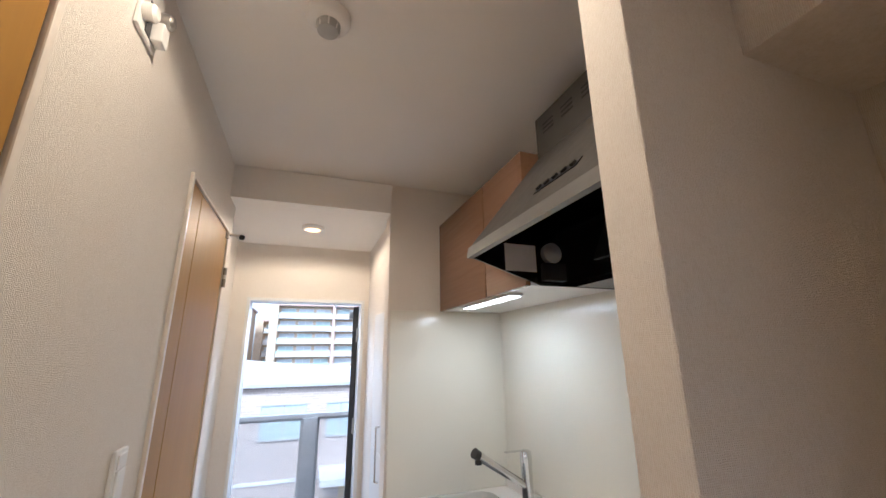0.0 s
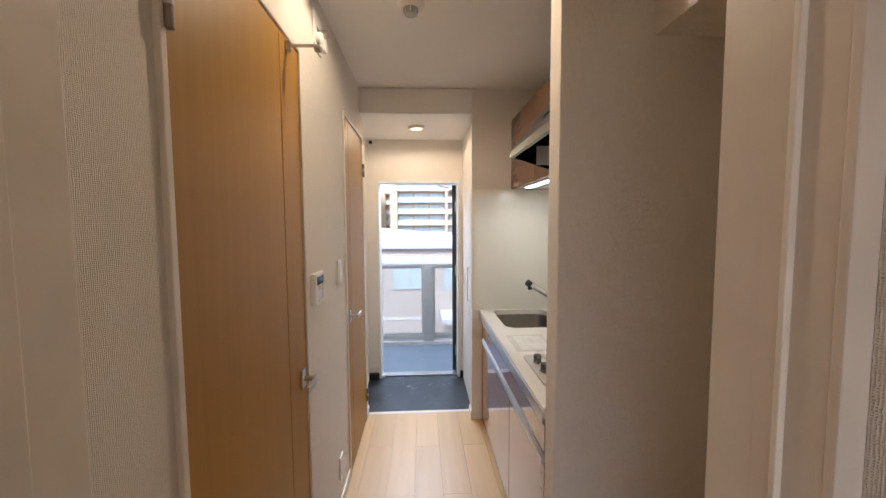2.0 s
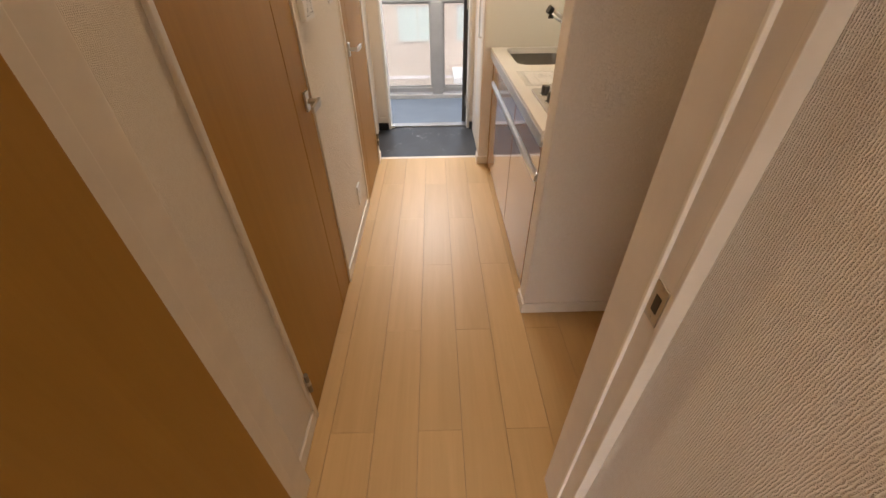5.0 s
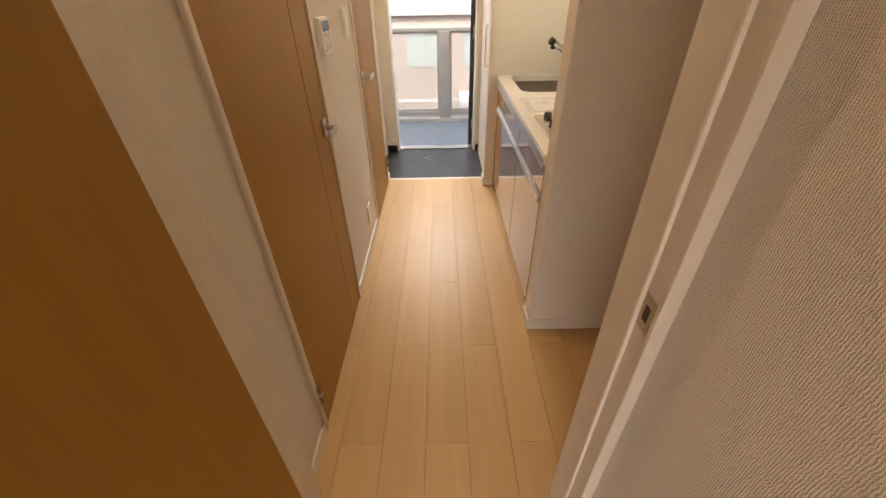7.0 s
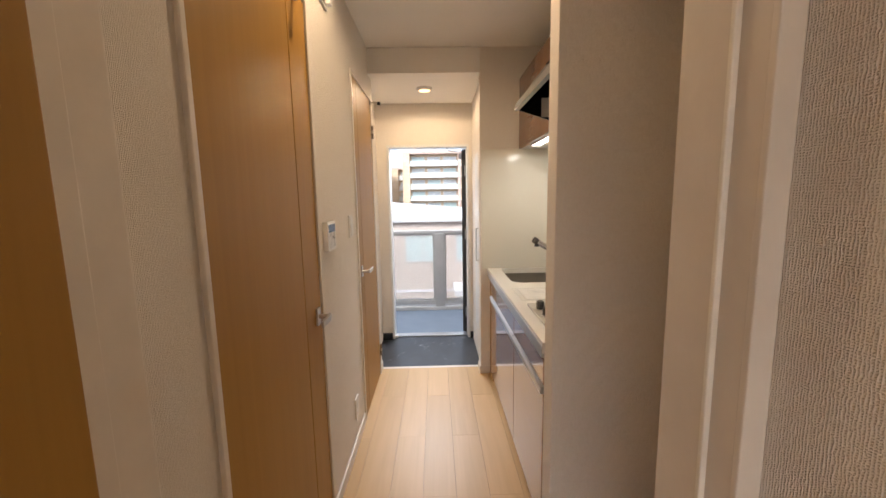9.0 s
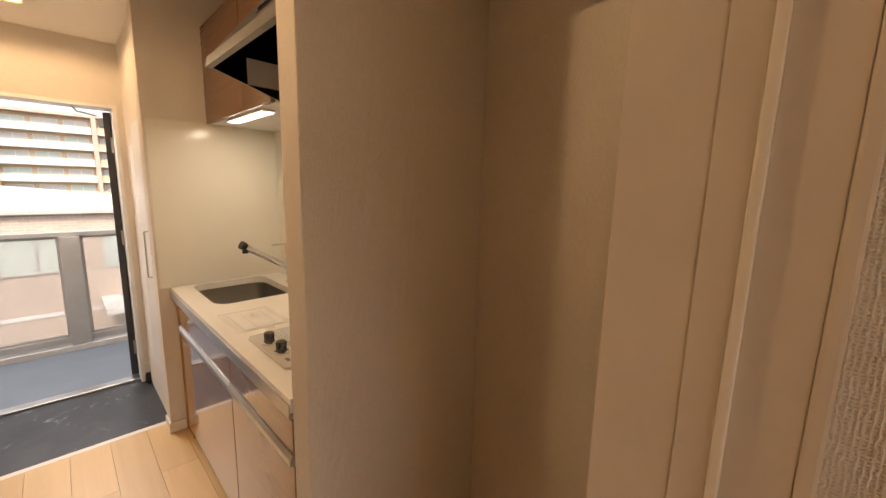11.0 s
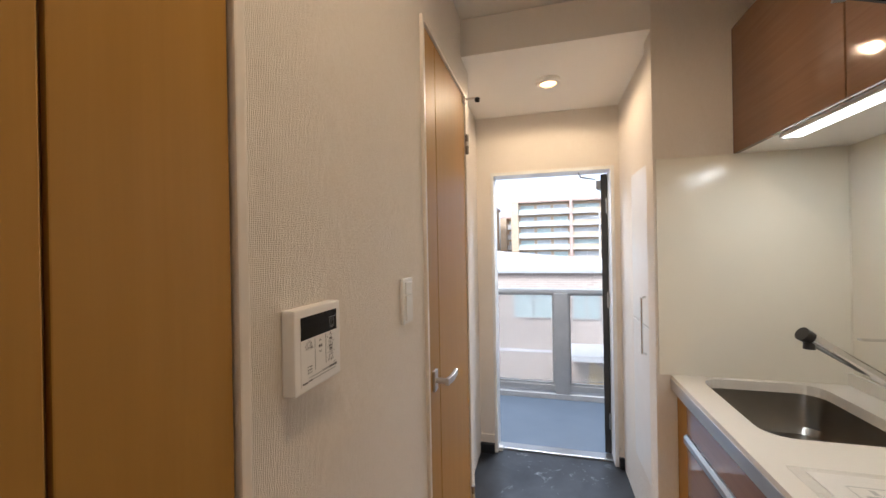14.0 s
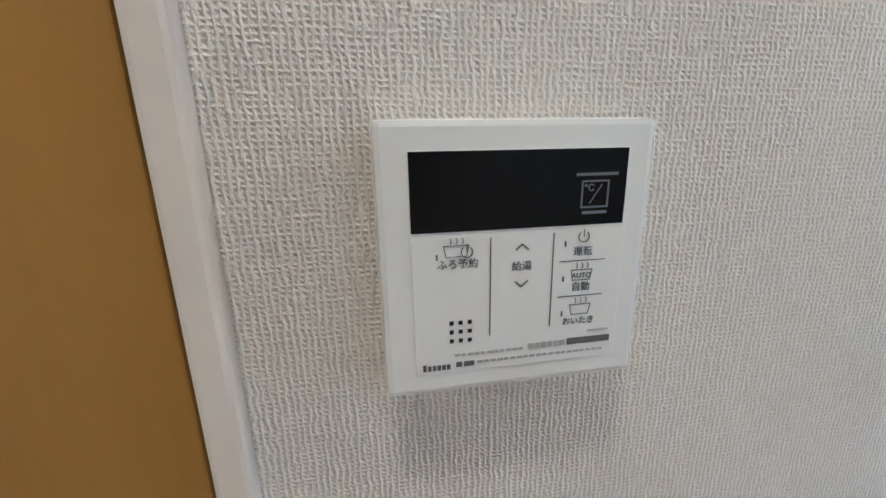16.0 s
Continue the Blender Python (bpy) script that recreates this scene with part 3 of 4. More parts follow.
def counter():
    c = thing("worktop", ((KX + KB) / 2, 2.1, TOP - 0.045), "cream artificial marble kitchen worktop", "worktop")
    bm = B()
    z0, z1 = TOP - 0.042, TOP
    outer = [(KX - 0.006, KY0), (KB, KY0), (KB, KY1), (KX - 0.006, KY1)]
    hole = round_rect(SX0, SX1, SY0, SY1, 0.07)
    for z, flip in ((z1, False), (z0, True)):
        ov = [bm.verts.new((x, y, z)) for x, y in outer]
        hv = [bm.verts.new((x, y, z)) for x, y in hole]
        es = [bm.edges.new((a, b)) for a, b in zip(ov, ov[1:] + ov[:1])] + [bm.edges.new((a, b)) for a, b in zip(hv, hv[1:] + hv[:1])]
        bmesh.ops.triangle_fill(bm, use_beauty=True, use_dissolve=False, edges=es)
        if flip:
            for a, b in ((ov0, ov), (hv0, hv)):
                for i in range(len(a)):
                    bm.faces.new((a[i], a[(i + 1) % len(a)], b[(i + 1) % len(a)], b[i]))
        ov0, hv0 = ov, hv
    bmesh.ops.recalc_face_normals(bm, faces=bm.faces)
    part("slab", bm, COUNTER, c)
    part("upstand", boxes(((KB - 0.014, KY0, TOP + 0.0005), (KB, KY1, TOP + 0.045)), bev=0.003), COUNTER, c)
    part("front_edge", boxes(((KX - 0.009, KY0, TOP - 0.058), (KX - 0.0065, KY1, TOP - 0.016)), ((KX - 0.0065, KY0, TOP - 0.06), (KX + 0.016, KY1, TOP - 0.046))), ALU, c, "aluminium edge strip")
    # bowl
    bm = B()
    rings = []
    for inset, z, r in ((-0.012, TOP - 0.03, 0.075), (0.0, TOP - 0.035, 0.07), (0.012, TOP - 0.15, 0.065), (0.03, TOP - 0.172, 0.055), (0.07, TOP - 0.178, 0.03)):
        rings.append([bm.verts.new((x, y, z)) for x, y in round_rect(SX0 + inset, SX1 - inset, SY0 + inset, SY1 - inset, r)])
    for a, b in zip(rings, rings[1:]):
        for i in range(len(a)):
            bm.faces.new((a[i], a[(i + 1) % len(a)], b[(i + 1) % len(b)], b[i]))
    bm.faces.new(rings[-1])
    bmesh.ops.recalc_face_normals(bm, faces=bm.faces)
    for fc in bm.faces:
        fc.normal_flip()
    bowl = part("sink_bowl", bm, SINK_STEEL, c, "satin steel sink bowl", True)
    part("drain", lathe(B(), [(0.05, 0), (0.058, 0.003), (0.05, 0.006), (0.03, 0.004)], (1.13, 2.70, TOP - 0.177), seg=24), CHROME, bowl, "steel drain", True)


counter()


def tap():
    x, y, z = 1.385, 2.57, TOP
    t = thing("kitchen_tap", (x, y, z), "chrome single-lever pull-out kitchen tap", "tap")
    part("body", lathe(B(), [(0.031, 0), (0.031, 0.006), (0.026, 0.012), (0.026, 0.165), (0.0275, 0.172), (0.0275, 0.205), (0.02, 0.214)], (x, y, z)), CHROME, t, smooth=True)
    a, b = Vector((x - 0.012, y - 0.002, z + 0.085)), Vector((1.125, 2.519, 1.068))
    sp = part("spout", cyl(B(), a, b, 0.016, 0.019, 24), CHROME, t, smooth=True)
    d = (b - a).normalized()
    part("nozzle_end", cyl(B(), b - d * 0.004, b + d * 0.022, 0.0205, 0.0215, 20), BLACK, sp, "black nozzle end", True)
    part("spray_head", cyl(B(), b - d * 0.002, b - d * 0.002 + Vector((0, 0, -0.034)), 0.0135, 0.015, 18), BLACK, sp, "black spray outlet", True)
    lv = part("lever", box(B(), (x - 0.105, y - 0.009, z + 0.222), (x + 0.012, y + 0.009, z + 0.229), 0.003), CHROME, t)
    part("lever_cap", lathe(B(), [(0.026, 0.205), (0.026, 0.222), (0.016, 0.228)], (x, y, z)), CHROME, lv, smooth=True)


tap()


def stove():
    x0, x1, y0, y1 = 0.902, 1.372, 1.512, 1.845
    s = thing("gas_stove", ((x0 + x1) / 2, (y0 + y1) / 2, TOP), "built-in single-burner gas stove with two black knobs", "stove")
    part("top_plate", prism(B(), round_rect(x0, x1, y0, y1, 0.018), "z", TOP + 0.0005, TOP + 0.012, 0.0025), STOVE_TOP, s, "pale grey enamel top plate")
    part("raised_deck", prism(B(), round_rect(x0 + 0.085, x1 - 0.02, y0 + 0.018, y1 - 0.018, 0.02), "z", TOP + 0.0115, TOP + 0.020, 0.003), STEEL, s)
    for y in (1.731, 1.628):
        k = part("knob", lathe(B(), [(0.021, 0), (0.021, 0.006), (0.017, 0.010), (0.0175, 0.036), (0.015, 0.040)], (0.938, y, TOP + 0.012), seg=24), KNOB, s, "dark chrome control knob", True)
        part("collar", lathe(B(), [(0.024, 0), (0.024, 0.006), (0.020, 0.008)], (0.938, y, TOP + 0.0115), seg=24), CHROME, k, smooth=True)
    cx, cy = 1.125, (y0 + y1) / 2
    part("drip_bowl", lathe(B(), [(0.075, 0.0), (0.092, 0.006), (0.085, 0.007), (0.06, 0.002)], (cx, cy, TOP + 0.0195), seg=32), CHROME, s, smooth=True)
    bn = part("burner", lathe(B(), [(0.05, 0), (0.05, 0.016), (0.046, 0.02), (0.03, 0.022)], (cx, cy, TOP + 0.021), seg=32), IRON, s, smooth=True)
    part("burner_cap", lathe(B(), [(0.036, 0), (0.038, 0.005), (0.03, 0.010)], (cx, cy, TOP + 0.042), seg=28), STEEL, bn, smooth=True)
    tr = part("trivet", lathe(B(), [(0.100, 0), (0.108, 0), (0.108, 0.008), (0.100, 0.008)], (cx, cy, TOP + 0.022), seg=32), IRON, s, "black cast-iron trivet", True)
    for i in range(6):
        a = radians(30 + 60 * i)
        c, sn = math.cos(a), math.sin(a)
        tb = [(cx + c * 0.112, cy + sn * 0.112, TOP + 0.024), (cx + c * 0.112, cy + sn * 0.112, TOP + 0.056), (cx + c * 0.045, cy + sn * 0.045, TOP + 0.054)]
        part("prong", tube(B(), tb, 0.0042, 8), IRON, tr)
    part("protective_film", box(B(), (0.968, y0 + 0.03, TOP + 0.0205), (1.005, y1 + 0.02, TOP + 0.0245), 0.002), FILM, s, "clear protective film")
    part("maker_mark", boxes(((0.925, 1.55, TOP + 0.0122), (0.937, 1.575, TOP + 0.0128))), INK, s)


stove()
lf = thing("leaflet", (0.99, 2.05, TOP), "folded instruction leaflet in a clear plastic sleeve", "leaflet")
part("sheet", boxes(((0.925, 1.935, TOP + 0.001), (1.075, 2.170, TOP + 0.004)), bev=0.001), PAPER_SHEET, lf)
for bx0, by0, bx1, by1 in ((0.970, 1.952, 0.972, 2.125), (1.048, 1.952, 1.050, 2.125), (0.972, 1.952, 1.048, 1.954), (0.972, 2.122, 1.048, 2.125),
                           (0.985, 2.085, 1.030, 2.093), (0.990, 2.060, 1.020, 2.066), (1.004, 2.098, 1.014, 2.116)):
    part("print", boxes(((bx0, by0, TOP + 0.0041), (bx1, by1, TOP + 0.0044))), GREY_PLASTIC, lf)
part("sleeve", boxes(((0.895, 1.918, TOP + 0.0005), (1.100, 2.185, TOP + 0.006)), bev=0.0015), FILM, lf, "clear plastic sleeve")

kp = thing("backsplash", (1.438, 2.1, TOP), "glossy cream wall panels behind the worktop", "panel")
part("back_panel", boxes(((1.4365, 1.352, TOP + 0.0455), (1.4395, 2.8455, 1.716))), PANEL, kp)
part("side_panel", boxes(((0.80, 2.8462, TOP + 0.0005), (1.4362, 2.8494, 1.704))), PANEL, kp)
part("corner_trim", boxes(((1.4335, 2.8425, TOP + 0.0455), (1.4364, 2.8460, 1.704))), PANEL, kp)


def wall_cabinet():
    y0, y1, x0, z0, z1 = 1.965, 2.848, 1.073, 1.705, 2.19
    c = thing("wall_cabinet", ((x0 + KB) / 2, (y0 + y1) / 2, z0), "brown wood wall cabinet with a light below", "cabinet")
    part("body", boxes(((x0 + 0.02, y0, z0 + 0.012), (KB, y1, z1)), bev=0.001), WHITE, c)
    part("end_panel", boxes(((x0 + 0.0005, y0 - 0.016, z0 + 0.012), (KB, y0 - 0.0005, z1))), CAB_FRONT, c)
    for a, b in ((y0, 2.268), (2.272, y1)):
        part("door", box(B(), (x0, a + 0.001, z0), (x0 + 0.0195, b - 0.001, z1), 0.0015), CAB_FRONT, c, "semi-gloss brown door")
    part("under_panel", boxes(((x0 + 0.021, y0, z0 + 0.001), (KB, y1, z0 + 0.0115))), WHITE, c)
    tb = part("light_strip", boxes(((1.10, 2.13, z0 - 0.010), (1.16, 2.60, z0 + 0.0005)), bev=0.003), WHITE, c, "slim fluorescent light")
    part("lens", boxes(((1.105, 2.14, z0 - 0.0125), (1.155, 2.59, z0 - 0.0102))), TUBE_GLOW, tb, "glowing lamp lens")
    return c


CAB_FRONT = wood("semi-gloss brown cabinet door", (0.20, 0.108, 0.058), (0.235, 0.13, 0.072), (60, 2.0, 60), 0.055, 0.0, bump_s=0.0, gloss=0.2)
wall_cabinet()


def hood():
    y0, y1 = 1.354, 1.944
    h = thing("range_hood", (1.15, (y0 + y1) / 2, 1.70), "silver range hood with a hollow black inside", "range hood")
    part("canopy", prism(B(), [(0.866, 1.812), (1.145, 2.165), (KB, 2.165), (KB, 2.150), (1.152, 2.150), (0.884, 1.812)], "y", y0, y1), HOOD, h)
    part("lip", prism(B(), [(0.856, 1.778), (0.876, 1.778), (0.884, 1.812), (0.862, 1.812)], "y", y0 - 0.001, y1 + 0.006), LIP, h, "pale grey front lip")
    side = [(0.877, 1.777), (0.886, 1.811), (1.154, 2.149), (KB - 0.001, 2.149), (KB - 0.001, 1.702), (1.115, 1.702)]
    for name, a, b in (("far_side", y1 - 0.006, y1), ("near_side", y0, y0 + 0.006)):
        sd = part(name, prism(B(), side, "y", a, b), HOOD_DARK, h, "black side panel")
        if name == "far_side":
            part("sticker", boxes(((0.985, y1 - 0.0075, 1.745), (1.10, y1 - 0.0062, 1.835))), STICKER, sd, "pale paper sticker")
            part("socket", lathe(B(), [(0.035, 0), (0.035, 0.02), (0.02, 0.03)], (1.155, y1 - 0.006, 1.81), (0, -1, 0), 20), GREY_PLASTIC, sd, smooth=True)
            part("bracket", box(B(), (1.115, y1 - 0.03, 1.715), (1.20, y1 - 0.0062, 1.775), 0.004), IRON, sd)
    part("inner_plate", prism(B(), [(0.95, 1.868), (1.25, 2.0), (KB - 0.002, 2.0), (KB - 0.002, 2.012), (1.245, 2.012), (0.945, 1.88)], "y", y0 + 0.007, y1 - 0.007), HOOD_DARK, h, "black inner plate")
    part("filter", prism(B(), [(1.20, 1.76), (1.22, 1.76), (1.33, 1.985), (1.31, 1.985)], "y", y0 + 0.01, y1 - 0.16), IRON, h, "black grease filter")
    part("rear_tray", prism(B(), [(1.25, 1.703), (KB - 0.003, 1.703), (KB - 0.003, 1.74), (1.25, 1.72)], "y", y0 + 0.007, y1 - 0.007), HOOD_DARK, h)
    part("duct_cover", box(B(), (1.145, y0, 2.166), (KB, y1, 2.325), 0.002), HOOD, h, "silver duct cover with vent slots")
    for g in range(5):
        for k in range(3):
            yy = y1 - 0.045 - g * 0.105
            part("slot", boxes(((1.1438, yy - 0.06, 2.245 + k * 0.016), (1.1452, yy, 2.251 + k * 0.016))), BLACK, h)
    # row of push buttons in a dark strip on the slope
    u = 0.235
    px, pz = 0.866 + 0.279 * u, 1.812 + 0.353 * u
    st = part("button_strip", prism(B(), [(px - 0.010, pz - 0.0125), (px - 0.012, pz - 0.0115), (px + 0.008, pz + 0.0135), (px + 0.010, pz + 0.0125)], "y", 1.485, 1.655), BLACK, h, "dark button strip")
    for k in range(5):
        yy = 1.640 - k * 0.034
        part("button", cyl(B(), (px, yy, pz), (px - 0.006, yy, pz + 0.005), 0.009, seg=12), IRON, st, smooth=True)
    return h


hood()


# ------------------------------------------------------------------ entrance fittings
def shoe_cabinet():
    x, y0, y1, z0, z1 = 0.797, 2.962, 3.292, 0.282, 1.715
    c = thing("shoe_cabinet", (0.93, (y0 + y1) / 2, z0), "tall white shoe cabinet hung in the entrance recess", "cabinet")
    part("body", box(B(), (x + 0.019, y0, z0), (1.07, y1, z1), 0.002), WHITE, c)
    for a, b in ((z0, 0.985), (0.99, z1)):
        dr = part("door", box(B(), (x, y0 + 0.001, a + 0.001), (x + 0.0185, y1 - 0.001, b - 0.001), 0.003), WHITE, c, "white door")
    part("handle", tube(B(), [(x, 3.03, 0.86), (x - 0.018, 3.03, 0.865), (x - 0.018, 3.03, 1.115), (x, 3.03, 1.12)], 0.005), CHROME, dr, "slim steel bar handle", True)


shoe_cabinet()


def downlight(x, y, z):
    d = thing("downlight", (x, y, z), "white round ceiling downlight with warm glow", "lamp", "downlights")
    part("rim", lathe(B(), [(0.064, 0), (0.064, -0.014), (0.056, -0.022), (0.044, -0.022), (0.040, -0.012)], (x, y, z - 0.0005)), WHITE, d, "white rim", True)
    part("lens", lathe(B(), [(0.040, -0.0118), (0.040, -0.0175), (0.024, -0.021)], (x, y, z)), LENS_GLOW, d, "glowing lens", True)


downlight(0.39, 3.215, LOW)
downlight(0.39, 1.47, H)


def smoke_alarm():
    x, y = 0.39, 1.795
    s = thing("smoke_alarm", (x, y, H), "white round smoke alarm on the ceiling", "smoke alarm")
    part("base", lathe(B(), [(0.060, 0), (0.060, -0.012), (0.055, -0.022), (0.044, -0.028)], (x, y, H - 0.0005)), WHITE, s, smooth=True)
    cg = part("sensor_cage", lathe(B(), [(0.033, -0.028), (0.033, -0.038), (0.028, -0.052), (0.014, -0.058)], (x, y, H)), GREY_PLASTIC, s, "grey sensor head", True)
    for i in range(8):
        a = radians(45 * i)
        part("rib", boxes(((x + 0.031 * math.cos(a) - 0.002, y + 0.031 * math.sin(a) - 0.002, H - 0.05), (x + 0.031 * math.cos(a) + 0.002, y + 0.031 * math.sin(a) + 0.002, H - 0.028))), WHITE, cg)
    part("test_lamp", cyl(B(), (x - 0.03, y - 0.03, H - 0.02), (x - 0.03, y - 0.03, H - 0.027), 0.004, seg=10), BLACK, s)


smoke_alarm()


def wall_switch(y0, z0, label):
    s = thing("wall_switch", (0, y0 + 0.035, z0), label, "switch")
    part("plate", box(B(), (0.0005, y0, z0), (0.010, y0 + 0.07, z0 + 0.118), 0.003), WHITE, s)
    part("rocker", box(B(), (0.0095, y0 + 0.012, z0 + 0.010), (0.0150, y0 + 0.058, z0 + 0.074), 0.002), WHITE, s)
    part("rocker", box(B(), (0.0095, y0 + 0.012, z0 + 0.077), (0.0135, y0 + 0.058, z0 + 0.108), 0.002), WHITE, s)


wall_switch(2.028, 1.163, "white double rocker switch on wallpaper")


def outlet(y0, z0):
    s = thing("power_outlet", (0, y0 + 0.035, z0), "white double power outlet near the skirting", "outlet")
    part("plate", box(B(), (0.0005, y0, z0), (0.008, y0 + 0.07, z0 + 0.118), 0.003), WHITE, s)
    for k in (0.03, 0.075):
        so = part("socket", box(B(), (0.0075, y0 + 0.02, z0 + k - 0.014), (0.0095, y0 + 0.05, z0 + k + 0.014), 0.002), WHITE, s)
        for dy in (0.029, 0.040):
            part("slot", boxes(((0.0092, y0 + dy, z0 + k - 0.005), (0.0098, y0 + dy + 0.002, z0 + k + 0.005))), BLACK, so)


outlet(1.975, 0.162)


def ceiling_socket():
    """Cover plate with an open box and plug fittings high on the wall."""
    y0, z0 = 1.70, 2.175
    s = thing("wall_fitting", (0, y0 + 0.05, z0), "white wall plate with an open wiring box", "wall fitting")
    part("plate", box(B(), (0.0005, y0, z0), (0.010, y0 + 0.105, z0 + 0.15), 0.003), WHITE, s)
    part("opening", box(B(), (0.0095, y0 + 0.035, z0 + 0.01), (0.0112, y0 + 0.075, z0 + 0.095), 0.0008), BLACK, s)
    part("cap", lathe(B(), [(0.02, 0), (0.02, 0.02), (0.013, 0.026)], (0.010, y0 + 0.02, z0 + 0.045), (1, 0, 0), 20), WHITE, s, smooth=True)
    part("cap", lathe(B(), [(0.018, 0), (0.018, 0.028), (0.012, 0.034)], (0.010, y0 + 0.085, z0 + 0.085), (1, 0, 0), 20), NICKEL, s, smooth=True)
    part("tab", box(B(), (0.010, y0 + 0.06, z0 + 0.01), (0.035, y0 + 0.095, z0 + 0.06), 0.004), WHITE, s)


ceiling_socket()


# ------------------------------------------------------------------ bath remote control
def remote_control():
    y0, y1, z0, z1, t = 1.5732, 1.6952, 1.1512, 1.2732, 0.022
    r = thing("bath_remote", (0, (y0 + y1) / 2, z0), "white bath heater remote panel with black display", "control panel")
    part("case", box(B(), (0.0005, y0, z0), (t, y1, z1), 0.003), WHITE, r)
    W = y1 - y0
    def py(u):
        return y0 + u * W
    def pz(v):
        return z1 - v * W
    # u to the right, v down, as parts of the width
    part("cover", box(B(), (t - 0.001, py(0.11), pz(0.915)), (t + 0.0006, py(0.91), pz(0.10)), 0.0004), WHITE, r)
    dsp = part("display", box(B(), (t, py(0.112), pz(0.372)), (t + 0.0011, py(0.896), pz(0.102)), 0.0003), SCREEN, r, "black display glass")
    f = t + 0.0008
    face = lambda u, v: Matrix.Translation((f, py(u), pz(v))) @ Matrix(((0, 0, 1, 0), (1, 0, 0, 0), (0, 1, 0, 0), (0, 0, 0, 1)))
    def bar(u0, u1, v0, v1, mat=INK, name="mark", x=f, parent=r):
        return part(name, boxes(((x - 0.0001, py(u0), pz(v1)), (x + 0.0002, py(u1), pz(v0)))), mat, parent)
    # display mark: square with a slash, and two lines of small print
    x = t + 0.0012
    for a in ((0.722, 0.728, 0.212, 0.310), (0.822, 0.828, 0.212, 0.310), (0.722, 0.828, 0.212, 0.218), (0.722, 0.828, 0.304, 0.310)):
        bar(*a, mat=FAINT_INK, name="display_mark", x=x, parent=dsp)
    part("display_mark", tube(B(), [(x, py(0.755), pz(0.295)), (x, py(0.800), pz(0.228))], 0.00025, 6), FAINT_INK, dsp)
    letters("\u2103", 0.0042, Matrix.Translation((x - f, 0, 0)) @ face(0.752, 0.240), FAINT_INK, dsp, "display_mark")
    bar(0.70, 0.86, 0.186, 0.196, FAINT_INK, "display_mark", x, dsp)
    bar(0.73, 0.825, 0.322, 0.332, FAINT_INK, "display_mark", x, dsp)
    # dividing lines
    bar(0.390, 0.394, 0.40, 0.776)
    bar(0.627, 0.631, 0.395, 0.76)
    bar(0.657, 0.837, 0.505, 0.508)
    bar(0.657, 0.837, 0.644, 0.647)
    # key names
    for body, u, v, size in (("ふろ予約", 0.273, 0.49, 0.0046), ("給湯", 0.510, 0.514, 0.0047), ("運転", 0.747, 0.473, 0.0047), ("自動", 0.747, 0.612, 0.0047), ("おいたき", 0.747, 0.751, 0.0041), ("AUTO", 0.747, 0.566, 0.0034)):
        letters(body, size, face(u, v), INK, r, "key_name")
    # bath tub signs with steam
    for u, v, w in ((0.268, 0.441, 0.09), (0.747, 0.563, 0.085), (0.75, 0.702, 0.085)):
        pts = [(f, py(u - w / 2), pz(v - 0.020)), (f, py(u - w / 2 + 0.008), pz(v + 0.020)), (f, py(u + w / 2 - 0.008), pz(v + 0.020)), (f, py(u + w / 2), pz(v - 0.020)), (f, py(u - w / 2), pz(v - 0.020))]
        part("bath_sign", tube(B(), pts, 0.0002, 6), INK, r)
        for k in (-0.022, 0.0, 0.022):
            part("steam_sign", tube(B(), [(f, py(u + k), pz(v - 0.026)), (f, py(u + k + 0.004), pz(v - 0.036)), (f, py(u + k), pz(v - 0.046))], 0.0002, 5), INK, r)
    # power signs
    for u, v in ((0.747, 0.416), (0.306, 0.446)):
        ring = [(f, py(u) + 0.0025 * math.sin(radians(a)), pz(v) + 0.0025 * math.cos(radians(a))) for a in range(40, 321, 20)]
        part("power_sign", tube(B(), ring, 0.00025, 5), INK, r)
        part("power_sign", tube(B(), [(f, py(u), pz(v)), (f, py(u), pz(v) + 0.0032)], 0.00025, 5), INK, r)
    # arrows
    for v, s in ((0.441, -1), (0.580, 1)):
        part("arrow", tube(B(), [(f, py(0.486), pz(v - 0.010 * s)), (f, py(0.510), pz(v + 0.010 * s)), (f, py(0.534), pz(v - 0.010 * s))], 0.0004, 6), INK, r)
    # lamps beside the keys
    for u, v in ((0.198, 0.460), (0.676, 0.44), (0.674, 0.575), (0.676, 0.715)):
        bar(u - 0.003, u + 0.003, v - 0.010, v + 0.010, name="lamp_slit")
    # speaker holes
    for i in range(3):
        for k in range(3):
            u, v = 0.247 + 0.034 * i, 0.712 + 0.036 * k
            part("speaker_hole", boxes(((f - 0.0002, py(u) - 0.0009, pz(v) - 0.0009), (f + 0.0002, py(u) + 0.0009, pz(v) + 0.0009))), BLACK, r)
    # small print and maker's mark as bars
    for k in range(11):
        bar(0.257 + 0.025 * k, 0.257 + 0.025 * k + (0.021, 0.017, 0.022)[k % 3], 0.838, 0.848, GREY_PLASTIC, "small_print")
    for k in range(6):
        bar(0.545 + 0.026 * k, 0.545 + 0.026 * k + 0.022, 0.826, 0.848, GREY_PLASTIC, "small_print")
    bar(0.705, 0.886, 0.822, 0.848, INK, "small_print")
    bar(0.262, 0.285, 0.872, 0.892, INK, "small_print")
    bar(0.292, 0.332, 0.872, 0.892, INK, "small_print")
    for k in range(20):
        bar(0.345 + 0.026 * k, 0.345 + 0.026 * k + (0.022, 0.018, 0.020)[k % 3], 0.874, 0.884, GREY_PLASTIC, "small_print")
    for k in range(6):
        bar(0.137 + 0.018 * k, 0.137 + 0.018 * k + 0.013, 0.878 if k else 0.872, 0.898, INK, "maker_mark")
